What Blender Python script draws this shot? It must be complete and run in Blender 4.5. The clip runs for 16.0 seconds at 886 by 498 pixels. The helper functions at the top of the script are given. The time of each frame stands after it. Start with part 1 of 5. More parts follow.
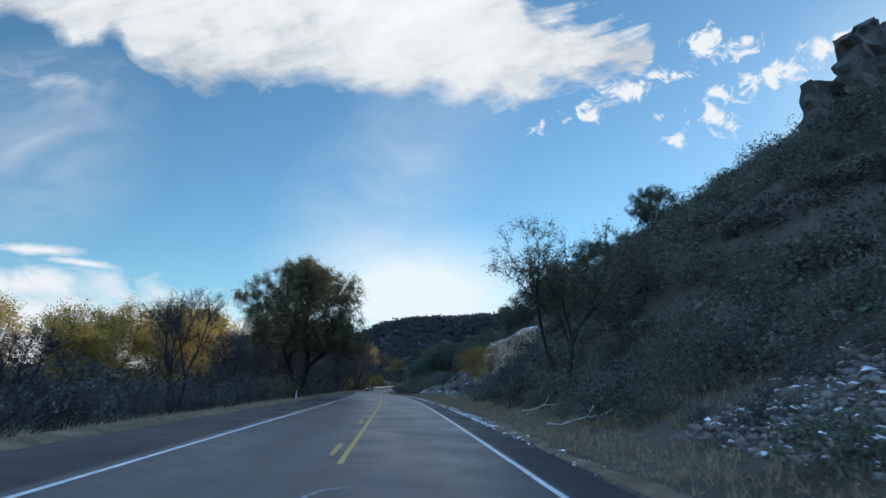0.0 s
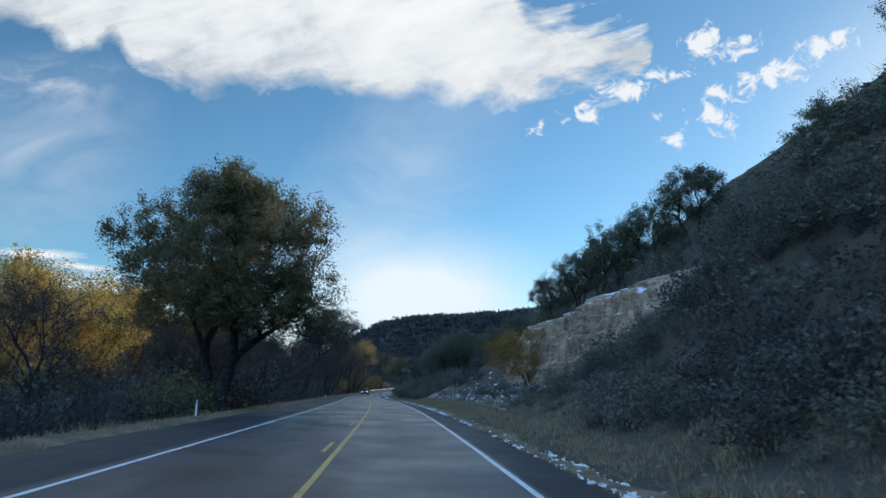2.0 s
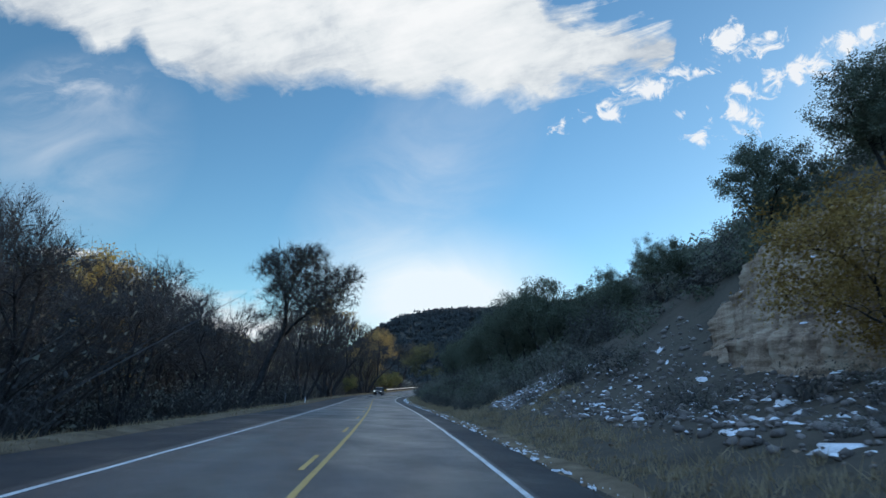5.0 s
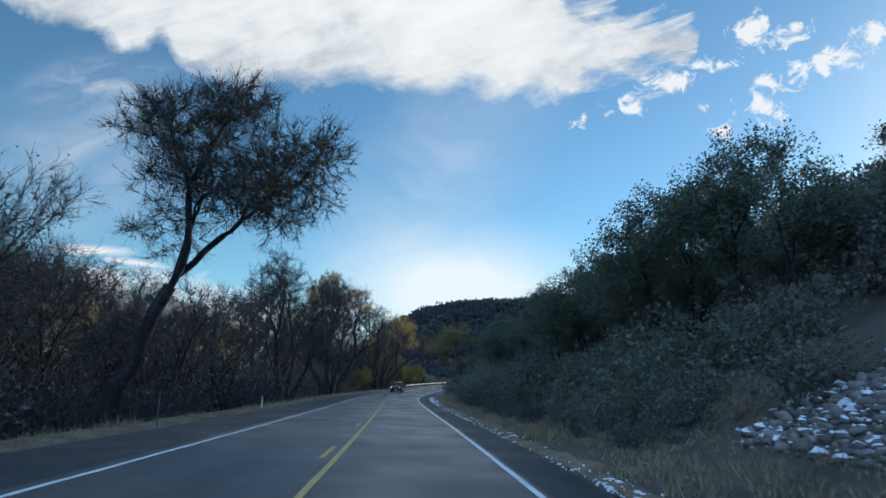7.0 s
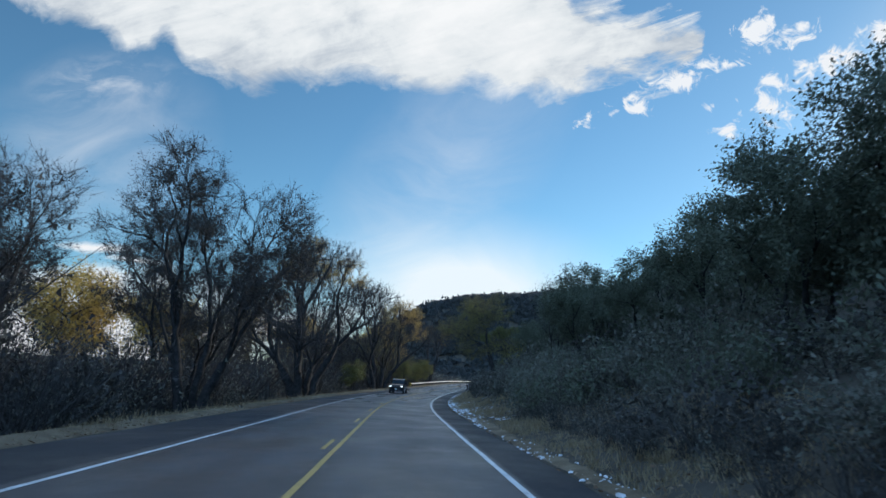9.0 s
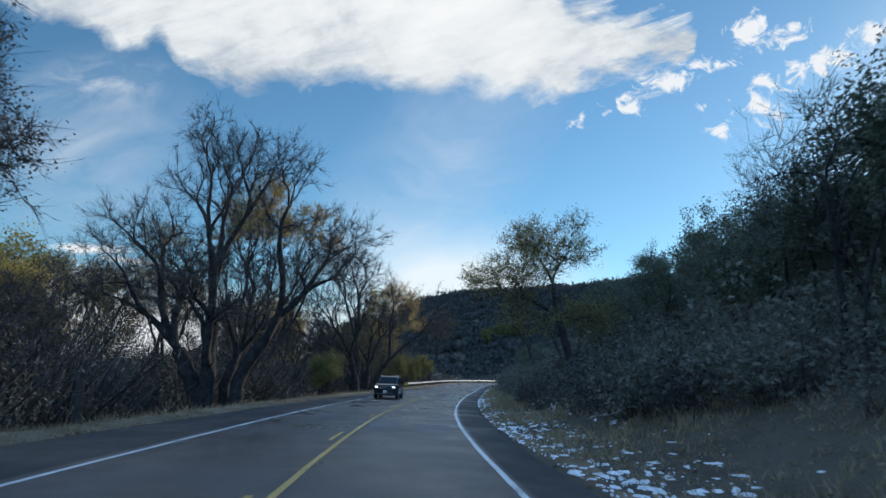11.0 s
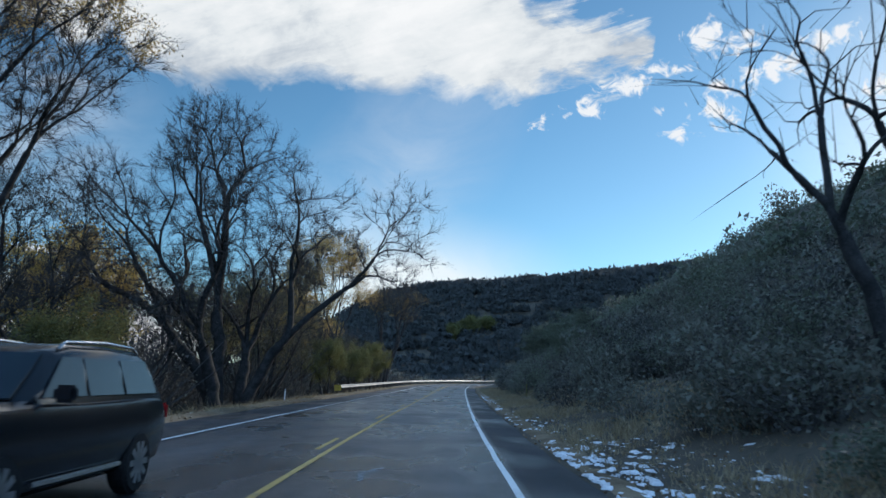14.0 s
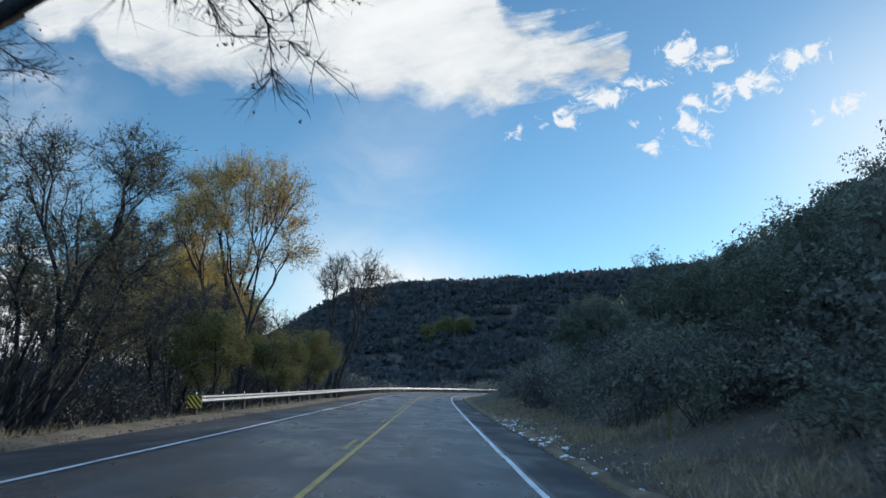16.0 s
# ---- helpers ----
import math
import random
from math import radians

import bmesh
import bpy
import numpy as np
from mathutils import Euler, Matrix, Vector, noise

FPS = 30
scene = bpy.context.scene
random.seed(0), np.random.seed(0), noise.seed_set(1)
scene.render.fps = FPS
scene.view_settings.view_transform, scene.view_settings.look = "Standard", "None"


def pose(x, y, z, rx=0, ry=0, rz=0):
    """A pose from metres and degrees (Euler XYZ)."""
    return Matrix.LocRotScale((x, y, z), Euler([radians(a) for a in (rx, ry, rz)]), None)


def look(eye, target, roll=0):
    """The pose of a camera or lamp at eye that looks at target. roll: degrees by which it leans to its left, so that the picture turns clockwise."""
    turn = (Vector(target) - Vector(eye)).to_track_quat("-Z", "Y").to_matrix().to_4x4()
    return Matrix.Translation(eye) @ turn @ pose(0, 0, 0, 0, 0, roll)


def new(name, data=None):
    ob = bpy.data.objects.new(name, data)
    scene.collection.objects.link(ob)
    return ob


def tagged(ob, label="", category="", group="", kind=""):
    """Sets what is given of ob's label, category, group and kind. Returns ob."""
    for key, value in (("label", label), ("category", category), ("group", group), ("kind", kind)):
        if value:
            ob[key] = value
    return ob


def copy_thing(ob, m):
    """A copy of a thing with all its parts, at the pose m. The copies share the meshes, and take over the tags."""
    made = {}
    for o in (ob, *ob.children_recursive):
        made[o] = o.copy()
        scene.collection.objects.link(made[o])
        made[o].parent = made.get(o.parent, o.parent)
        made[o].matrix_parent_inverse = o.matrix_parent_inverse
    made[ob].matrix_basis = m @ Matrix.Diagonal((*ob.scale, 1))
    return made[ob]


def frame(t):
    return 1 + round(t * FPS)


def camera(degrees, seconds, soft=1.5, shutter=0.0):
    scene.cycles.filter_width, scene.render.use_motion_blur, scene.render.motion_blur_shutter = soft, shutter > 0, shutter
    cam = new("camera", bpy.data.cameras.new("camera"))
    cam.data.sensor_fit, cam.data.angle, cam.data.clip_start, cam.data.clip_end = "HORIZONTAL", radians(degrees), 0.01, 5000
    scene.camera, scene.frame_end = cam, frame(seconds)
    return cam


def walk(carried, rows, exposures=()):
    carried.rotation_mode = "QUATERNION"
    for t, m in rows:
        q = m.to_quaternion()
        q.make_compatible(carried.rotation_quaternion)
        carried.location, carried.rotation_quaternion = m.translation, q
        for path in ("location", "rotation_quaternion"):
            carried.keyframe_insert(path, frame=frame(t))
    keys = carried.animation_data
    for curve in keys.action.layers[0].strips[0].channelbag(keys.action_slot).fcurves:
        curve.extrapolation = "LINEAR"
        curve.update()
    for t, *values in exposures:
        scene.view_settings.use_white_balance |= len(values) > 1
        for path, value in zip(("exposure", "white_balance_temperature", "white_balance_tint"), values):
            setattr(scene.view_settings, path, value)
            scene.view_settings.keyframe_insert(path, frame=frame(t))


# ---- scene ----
cam = camera(65.0, 16.0, 1.5, 0.12)

# ---------------------------------------------------------------- the road's line
# s runs along the solid yellow line, d to the right of it; heading in degrees to the right of north
SPEED = 17.4
HEAD_S = [-60, 0, 35, 61, 87, 122, 157, 183, 197, 217, 235, 252, 278, 340, 372, 420, 560, 700]
HEAD_A = [0, 0, -0.2, -0.7, -1.5, -2.7, -3.4, -3.4, -3.0, -0.5, 2.2, 3.7, 4.8, 5.4, 7, 28, 100, 120]
GRADE_S = [-60, 0, 61, 122, 157, 191, 217, 243, 278, 330, 380, 700]
GRADE_A = [0, 0, -0.3, -0.7, -0.8, -0.6, -0.25, 0, 0.1, 0.3, 0.5, 0.5]
LINE_S = np.arange(-60, 701, 1.0)
_h = np.radians(np.interp(LINE_S, HEAD_S, HEAD_A))
_g = np.radians(np.interp(LINE_S, GRADE_S, GRADE_A))
LINE_X = np.concatenate([[0], np.cumsum(np.sin(_h[:-1]))])
LINE_Y = np.concatenate([[0], np.cumsum(np.cos(_h[:-1]))])
LINE_Z = np.concatenate([[0], np.cumsum(np.tan(_g[:-1]))])
LINE_X -= LINE_X[60]
LINE_Y -= LINE_Y[60]
LINE_Z -= LINE_Z[60]


def road_point(s, d, up=0.0):
    """Places of arrays s, d on the road's surface."""
    s, d = np.asarray(s, float), np.asarray(d, float)
    a = np.interp(s, LINE_S, _h)
    x = np.interp(s, LINE_S, LINE_X) + d * np.cos(a)
    y = np.interp(s, LINE_S, LINE_Y) - d * np.sin(a)
    z = np.interp(s, LINE_S, LINE_Z) + up
    return np.stack([x, y, z + 0 * x], -1)


EYE_T = [0, 3.5, 7, 9, 11, 12.5, 14, 15, 16]
EYE_D = [1.0, 1.5, 1.4, 1.45, 1.65, 2.25, 2.4, 2.08, 1.75]
# seconds, yaw to the left, pitch up, lean
AIM = [
    (0, -3.4, 11.0, 2.0), (0.5, -3.42, 10.99, 1.86), (1, -3.48, 11.02, 1.6), (1.5, -3.46, 11.09, 1.49), (2, -3.41, 11.12, 1.54),
    (2.5, -3.28, 11.14, 1.62), (3, -3.1, 11.14, 1.67), (3.5, -2.84, 11.12, 1.67), (4, -2.53, 11.11, 1.78), (6.5, -0.25, 10.67, 1.92),
    (7, 0.08, 10.59, 2.01), (7.5, 0.34, 10.55, 2.19), (8, 0.44, 10.51, 2.3), (10.5, 0.16, 10.5, 2.16), (11, -0.11, 10.53, 2.07),
    (11.5, -0.39, 10.53, 1.98), (12, -0.8, 10.53, 1.95), (12.5, -1.27, 10.52, 1.91), (13, -2.0, 10.49, 1.9), (13.5, -2.64, 10.57, 1.77),
    (14, -3.28, 10.69, 1.56), (14.5, -3.87, 10.86, 1.42), (15, -4.4, 11.03, 1.5), (15.5, -4.96, 11.18, 1.95), (16, -5.38, 11.35, 2.3)]


def eye_pose(t, yaw, pitch, lean):
    p = road_point(SPEED * t, np.interp(t, EYE_T, EYE_D), 1.6)
    a, b = radians(yaw), radians(pitch)
    way = Vector((-math.sin(a) * math.cos(b), math.cos(a) * math.cos(b), math.sin(b)))
    return look(Vector(p), Vector(p) + way, lean)


walk(cam, [(t, eye_pose(t, *rest)) for t, *rest in AIM], [(0, 0.0, 5320, 10), (16, 0.0, 5320, 10)])

# ---------------------------------------------------------------- sky and sun
SUN_AZ, SUN_EL = 44.0, 17.0
world = bpy.data.worlds.new("sky")
scene.world = world
world.use_nodes = True


class Net:
    """Short hand for node trees."""

    def __init__(self, tree):
        self.tree = tree
        tree.nodes.clear()

    def put(self, value, socket):
        if isinstance(value, bpy.types.NodeSocket):
            self.tree.links.new(value, socket)
        elif value is not None:
            socket.default_value = value

    def node(self, kind, *values, **settings):
        n = self.tree.nodes.new(kind)
        for key, value in settings.items():
            setattr(n, key, value)
        for i, value in enumerate(values):
            self.put(value, n.inputs[i])
        return n

    def math(self, op, a, b=None, c=None, clamp=False):
        n = self.node("ShaderNodeMath", operation=op, use_clamp=clamp)
        for i, v in enumerate((a, b, c)):
            self.put(v, n.inputs[i])
        return n.outputs[0]

    def ramp(self, fac, stops, mode="LINEAR"):
        n = self.tree.nodes.new("ShaderNodeValToRGB")
        n.color_ramp.interpolation = mode
        el = n.color_ramp.elements
        while len(el) < len(stops):
            el.new(0.5)
        for e, (p, c) in zip(el, stops):
            e.position = p
            e.color = (*c, 1) if isinstance(c, tuple) else (c, c, c, 1)
        self.put(fac, n.inputs[0])
        return n.outputs[0]

    def noise(self, vec, scale, detail=4, rough=0.55, distort=0.0):
        n = self.node("ShaderNodeTexNoise")
        self.put(vec, n.inputs["Vector"])
        for key, v in (("Scale", scale), ("Detail", detail), ("Roughness", rough), ("Distortion", distort)):
            n.inputs[key].default_value = v
        return n.outputs[0]

    def mix(self, fac, a, b, kind="MIX"):
        n = self.node("ShaderNodeMix", data_type="RGBA", blend_type=kind)
        self.put(fac, n.inputs[0])
        self.put((*a, 1) if isinstance(a, tuple) else a, n.inputs[6])
        self.put((*b, 1) if isinstance(b, tuple) else b, n.inputs[7])
        return n.outputs[2]


def build_sky():
    n = Net(world.node_tree)
    way = n.node("ShaderNodeTexCoord").outputs["Generated"]
    m = look(Vector((0, 0, 0)), Vector((math.sin(radians(3.4)) * math.cos(radians(11)), math.cos(radians(3.4)) * math.cos(radians(11)), math.sin(radians(11)))), 2.0)
    right, up, ahead = m.col[0].to_3d(), m.col[1].to_3d(), -m.col[2].to_3d()

    def along(axis):
        return n.node("ShaderNodeVectorMath", way, tuple(axis), operation="DOT_PRODUCT").outputs["Value"]

    depth = n.math("MAXIMUM", along(ahead), 0.05)
    u, v = n.math("DIVIDE", along(right), depth), n.math("DIVIDE", along(up), depth)
    plane = n.node("ShaderNodeCombineXYZ", u, v, 0.0).outputs[0]
    stretched = n.node("ShaderNodeCombineXYZ", n.math("MULTIPLY", u, 0.55), v, 0.0).outputs[0]
    billow = n.noise(plane, 5.0, 9, 0.6, 0.3)
    fine = n.noise(stretched, 22.0, 8, 0.62, 0.6)
    wisps = n.noise(stretched, 9.0, 7, 0.6, 1.2)
    # the big bank: its lower rim as a function of u
    unit = n.math("MULTIPLY_ADD", u, 0.625, 0.5)
    edge = [(-200, -60), (0, 22), (60, 36), (105, 62), (135, 76), (170, 80), (188, 55), (212, 55), (235, 98), (300, 132), (365, 162), (420, 150), (500, 151), (560, 145), (620, 160), (700, 173), (735, 165), (790, 172), (870, 187),
            (940, 187), (960, 163), (1060, 155), (1130, 135), (1156, 109), (1178, -175)]
    rim = n.ramp(unit, [((x - 784) / 1230 * 0.625 + 0.5, (441 - y) / 1230) for x, y in edge])
    crest = n.ramp(unit, [(0.0, 0.9), (0.54, 0.9), (0.565, 0.40), (0.576, 0.363), (0.64, 0.349), (0.68, 0.318), (0.695, 0.27), (0.71, 0.2)])
    c, sn = math.cos(0.26), math.sin(0.26)
    run = n.math("ADD", n.math("MULTIPLY", u, c), n.math("MULTIPLY", v, sn))
    rise_ = n.math("SUBTRACT", n.math("MULTIPLY", v, c), n.math("MULTIPLY", u, sn))
    fibre = n.noise(n.node("ShaderNodeCombineXYZ", n.math("MULTIPLY", run, 5.0), n.math("MULTIPLY", rise_, 24.0), 0.0).outputs[0], 1.0, 8, 0.62, 0.5)
    fibrous = n.math("MULTIPLY_ADD", u, 2.6, 0.18, True)
    over = n.math("SUBTRACT", v, rim)
    ragged = n.math("ADD", n.math("MULTIPLY", n.math("SUBTRACT", billow, 0.5), 0.06), n.math("MULTIPLY", n.math("SUBTRACT", fine, 0.5), 0.07))
    ragged = n.math("ADD", ragged, n.math("MULTIPLY", n.math("MULTIPLY", n.math("SUBTRACT", fibre, 0.5), 0.20), fibrous))
    inside = n.math("MINIMUM", over, n.math("MULTIPLY", n.math("SUBTRACT", crest, v), 0.7))
    bank = n.math("MULTIPLY", n.math("ADD", n.math("ADD", inside, ragged), 0.008), 34.0, clamp=True)

    def puff(x, y, rx, ry, turn=0.0, power=1.0):
        cx, cy = (x - 784) / 1230, (441 - y) / 1230
        du, dv = n.math("SUBTRACT", u, cx), n.math("SUBTRACT", v, cy)
        c, s = math.cos(turn), math.sin(turn)
        a = n.math("MULTIPLY", n.math("ADD", n.math("MULTIPLY", du, c), n.math("MULTIPLY", dv, s)), 1230 / rx)
        b = n.math("MULTIPLY", n.math("SUBTRACT", n.math("MULTIPLY", dv, c), n.math("MULTIPLY", du, s)), 1230 / ry)
        r = n.math("SQRT", n.math("ADD", n.math("MULTIPLY", a, a), n.math("MULTIPLY", b, b)))
        return n.math("MULTIPLY", n.math("SUBTRACT", 1.0, r), power)

    small = None
    for q in ((1200, 246, 48, 17, 0.15), (1362, 135, 112, 42, 0.5), (1295, 93, 66, 24, 0.35), (1465, 80, 58, 26, 0.45), (1042, 210, 62, 20, 0.15),
              (955, 219, 40, 18, 0.3), (1268, 160, 26, 32, 0.9), (1275, 208, 40, 42, 0.7), (1110, 165, 70, 22, 0.2), (1035, 184, 40, 15, 0.3), (1180, 133, 60, 12, 0.0),
              (1240, 85, 40, 24, 0.8), (1172, 205, 30, 16, 0.2), (1530, 175, 70, 20, 0.4)):
        p = puff(*q)
        small = p if small is None else n.math("MAXIMUM", small, p)
    small = n.math("MULTIPLY", n.math("ADD", small, n.math("MULTIPLY_ADD", n.math("ADD", n.math("MULTIPLY", wisps, 0.4), n.math("MULTIPLY", n.noise(plane, 34.0, 7, 0.65, 0.9), 0.6)), 8.0, -4.35)), 1.5, clamp=True)
    left = n.math("MAXIMUM", puff(70, 442, 100, 14, -0.05), n.math("MAXIMUM", puff(150, 466, 110, 9, -0.12), n.math("MAXIMUM", puff(40, 505, 260, 48, 0), puff(60, 610, 560, 130, 0, 1.6))))
    left = n.math("MULTIPLY", n.math("ADD", left, n.math("MULTIPLY_ADD", fine, 2.0, -1.1)), 1.3, clamp=True)
    glow = n.math("POWER", n.math("MAXIMUM", puff(735, 525, 340, 165, 0), 0.0), 1.9)
    glow = n.math("MULTIPLY", n.math("MULTIPLY", glow, n.math("MULTIPLY_ADD", wisps, 1.1, 0.65)), 1.5, clamp=True)
    veil = n.math("MULTIPLY", n.math("MAXIMUM", n.math("MAXIMUM", puff(690, 330, 420, 170, 0.9), puff(60, 260, 260, 200, 0.3)), 0.0), n.math("MULTIPLY_ADD", wisps, 0.9, -0.22), clamp=True)
    faint = n.math("MULTIPLY", n.math("MAXIMUM", puff(90, 140, 170, 60, 0), 0.0), n.math("MULTIPLY_ADD", fine, 2.5, -1.1), clamp=True)
    # brighter towards the sun behind the hill
    halo = n.math("MULTIPLY", n.math("POWER", n.math("MAXIMUM", puff(1816, 290, 520, 470, 0), 0.0), 1.6), 1.3, clamp=True)
    front = n.math("GREATER_THAN", along(ahead), 0.12)

    sky = n.node("ShaderNodeTexSky", sky_type="NISHITA", sun_disc=False, sun_elevation=radians(SUN_EL), sun_rotation=radians(SUN_AZ), altitude=1200, air_density=1.0, dust_density=0.4, ozone_density=2.5).outputs[0]
    sky = n.mix(1.0, sky, (SKY_TINT), "MULTIPLY")
    body = n.math("ADD", n.math("MULTIPLY", n.noise(stretched, 6.0, 8, 0.62, 0.4), 0.6), n.math("ADD", n.math("MULTIPLY", fine, 0.15), n.math("MULTIPLY", fibre, 0.25)))
    cloud = n.ramp(n.math("MULTIPLY_ADD", over, 0.5, body), [(0.33, (0.40, 0.42, 0.44)), (0.43, (0.66, 0.64, 0.58)), (0.52, (0.98, 0.90, 0.75)), (0.62, (1.16, 1.03, 0.84))])
    # undersides overhead, above the view, painted in bluer shade to cool the fill light
    under = n.math("MULTIPLY_ADD", v, 3.0, -1.2, True)
    cloud = n.mix(under, cloud, (0.62, 0.80, 0.98))
    cloud = n.mix(1.0, cloud, (CLOUD, CLOUD, CLOUD), "MULTIPLY")
    white = (CLOUD * 1.08, CLOUD * 0.98, CLOUD * 0.83)
    col = sky
    for mask, colour in ((halo, white), (veil, white), (faint, white), (glow, (CLOUD * 1.05, CLOUD * 1.02, CLOUD * 0.88)), (left, white), (small, white), (bank, cloud)):
        col = n.mix(n.math("MULTIPLY", mask, front), col, colour)
    # unseen broken cloud overhead and behind, added brighter and bluer to fill shadows
    fill_deck = n.noise(way, 2.2, 7, 0.6, 0.4)
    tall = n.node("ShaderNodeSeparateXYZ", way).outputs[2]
    fill_deck = n.math("MULTIPLY", n.math("MULTIPLY_ADD", fill_deck, 6.0, -1.9, True), n.math("MULTIPLY_ADD", tall, 6.0, -0.6, True))
    fill_deck = n.math("MULTIPLY", fill_deck, n.math("SUBTRACT", 1.0, n.math("MULTIPLY", n.math("MULTIPLY_ADD", along(ahead), 6.0, -0.5, True), 1.0)))
    col = n.mix(fill_deck, col, (CLOUD * 0.9, CLOUD * 1.4, CLOUD * 2.05))
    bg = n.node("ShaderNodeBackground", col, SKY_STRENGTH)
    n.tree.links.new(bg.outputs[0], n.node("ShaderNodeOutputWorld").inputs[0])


SKY_STRENGTH = 0.1
SKY_TINT = (1.22, 1.36, 1.14)
CLOUD = 9.0
build_sky()
sun = bpy.data.lights.new("sun", "SUN")
sun.energy, sun.angle, sun.color = 5.0, radians(0.6), (1.0, 0.84, 0.62)
sun_ob = new("sun", sun)
_a, _e = radians(SUN_AZ), radians(SUN_EL)
sun_ob.matrix_world = look(Vector((0, 0, 100)), Vector((0, 0, 100)) - Vector((math.sin(_a) * math.cos(_e), math.cos(_a) * math.cos(_e), math.sin(_e))))

# ---------------------------------------------------------------- materials


def material(name, colours, scale=3.0, rough=0.9, bump=0.3, fine=40.0, island=False, metal=0.0, through_light=0.0, spec=0.3, coords="Object"):
    """Two scales of noise over a ramp of colours; island: each leaf or stone takes its own tone."""
    m = bpy.data.materials.new(name)
    m.use_nodes = True
    n = Net(m.node_tree)
    vec = n.node("ShaderNodeTexCoord").outputs[coords]
    big, small = n.noise(vec, scale, 5, 0.6), n.noise(vec, fine, 4, 0.6)
    f = n.math("ADD", n.math("MULTIPLY", big, 0.65), n.math("MULTIPLY", small, 0.35))
    if island:
        rnd = n.node("ShaderNodeNewGeometry").outputs["Random Per Island"]
        f = n.math("ADD", n.math("MULTIPLY", f, 0.5), n.math("MULTIPLY", rnd, 0.5))
    lo, hi = (0.2, 0.8) if island else (0.34, 0.66)
    k = max(1, len(colours) - 1)
    col = n.ramp(f, [(lo + (hi - lo) * i / k, c) for i, c in enumerate(colours)])
    b = n.node("ShaderNodeBsdfPrincipled")
    n.put(col, b.inputs["Base Color"])
    n.put(n.math("MULTIPLY_ADD", small, 0.2, rough - 0.1, True), b.inputs["Roughness"])
    b.inputs["Metallic"].default_value = metal
    b.inputs["Specular IOR Level"].default_value = spec
    if bump:
        bn = n.node("ShaderNodeBump")
        bn.inputs["Strength"].default_value = bump
        bn.inputs["Distance"].default_value = 0.05
        n.put(f if not island else small, bn.inputs["Height"])
        n.put(bn.outputs[0], b.inputs["Normal"])
    out = n.node("ShaderNodeOutputMaterial")
    shader = b.outputs[0]
    if through_light:
        t = n.node("ShaderNodeBsdfTranslucent")
        n.put(col, t.inputs[0])
        mixer = n.node("ShaderNodeMixShader")
        mixer.inputs[0].default_value = through_light
        n.tree.links.new(shader, mixer.inputs[1])
        n.tree.links.new(t.outputs[0], mixer.inputs[2])
        shader = mixer.outputs[0]
    n.tree.links.new(shader, out.inputs[0])
    return m


def paint_lines(name, colour, wear=0.4):
    """Road paint, worn through to the asphalt in flecks."""
    m = bpy.data.materials.new(name)
    m.use_nodes = True
    n = Net(m.node_tree)
    vec = n.node("ShaderNodeTexCoord").outputs["Object"]
    f = n.math("ADD", n.math("MULTIPLY", n.noise(vec, 1.5, 4), 0.5), n.math("MULTIPLY", n.noise(vec, 60, 3), 0.5))
    col = n.ramp(f, [(wear - 0.06, (0.09, 0.09, 0.095)), (wear + 0.03, tuple(0.75 * c for c in colour)), (0.7, colour)])
    b = n.node("ShaderNodeBsdfPrincipled")
    n.put(col, b.inputs["Base Color"])
    b.inputs["Roughness"].default_value = 0.6
    n.tree.links.new(b.outputs[0], n.node("ShaderNodeOutputMaterial").inputs[0])
    return m


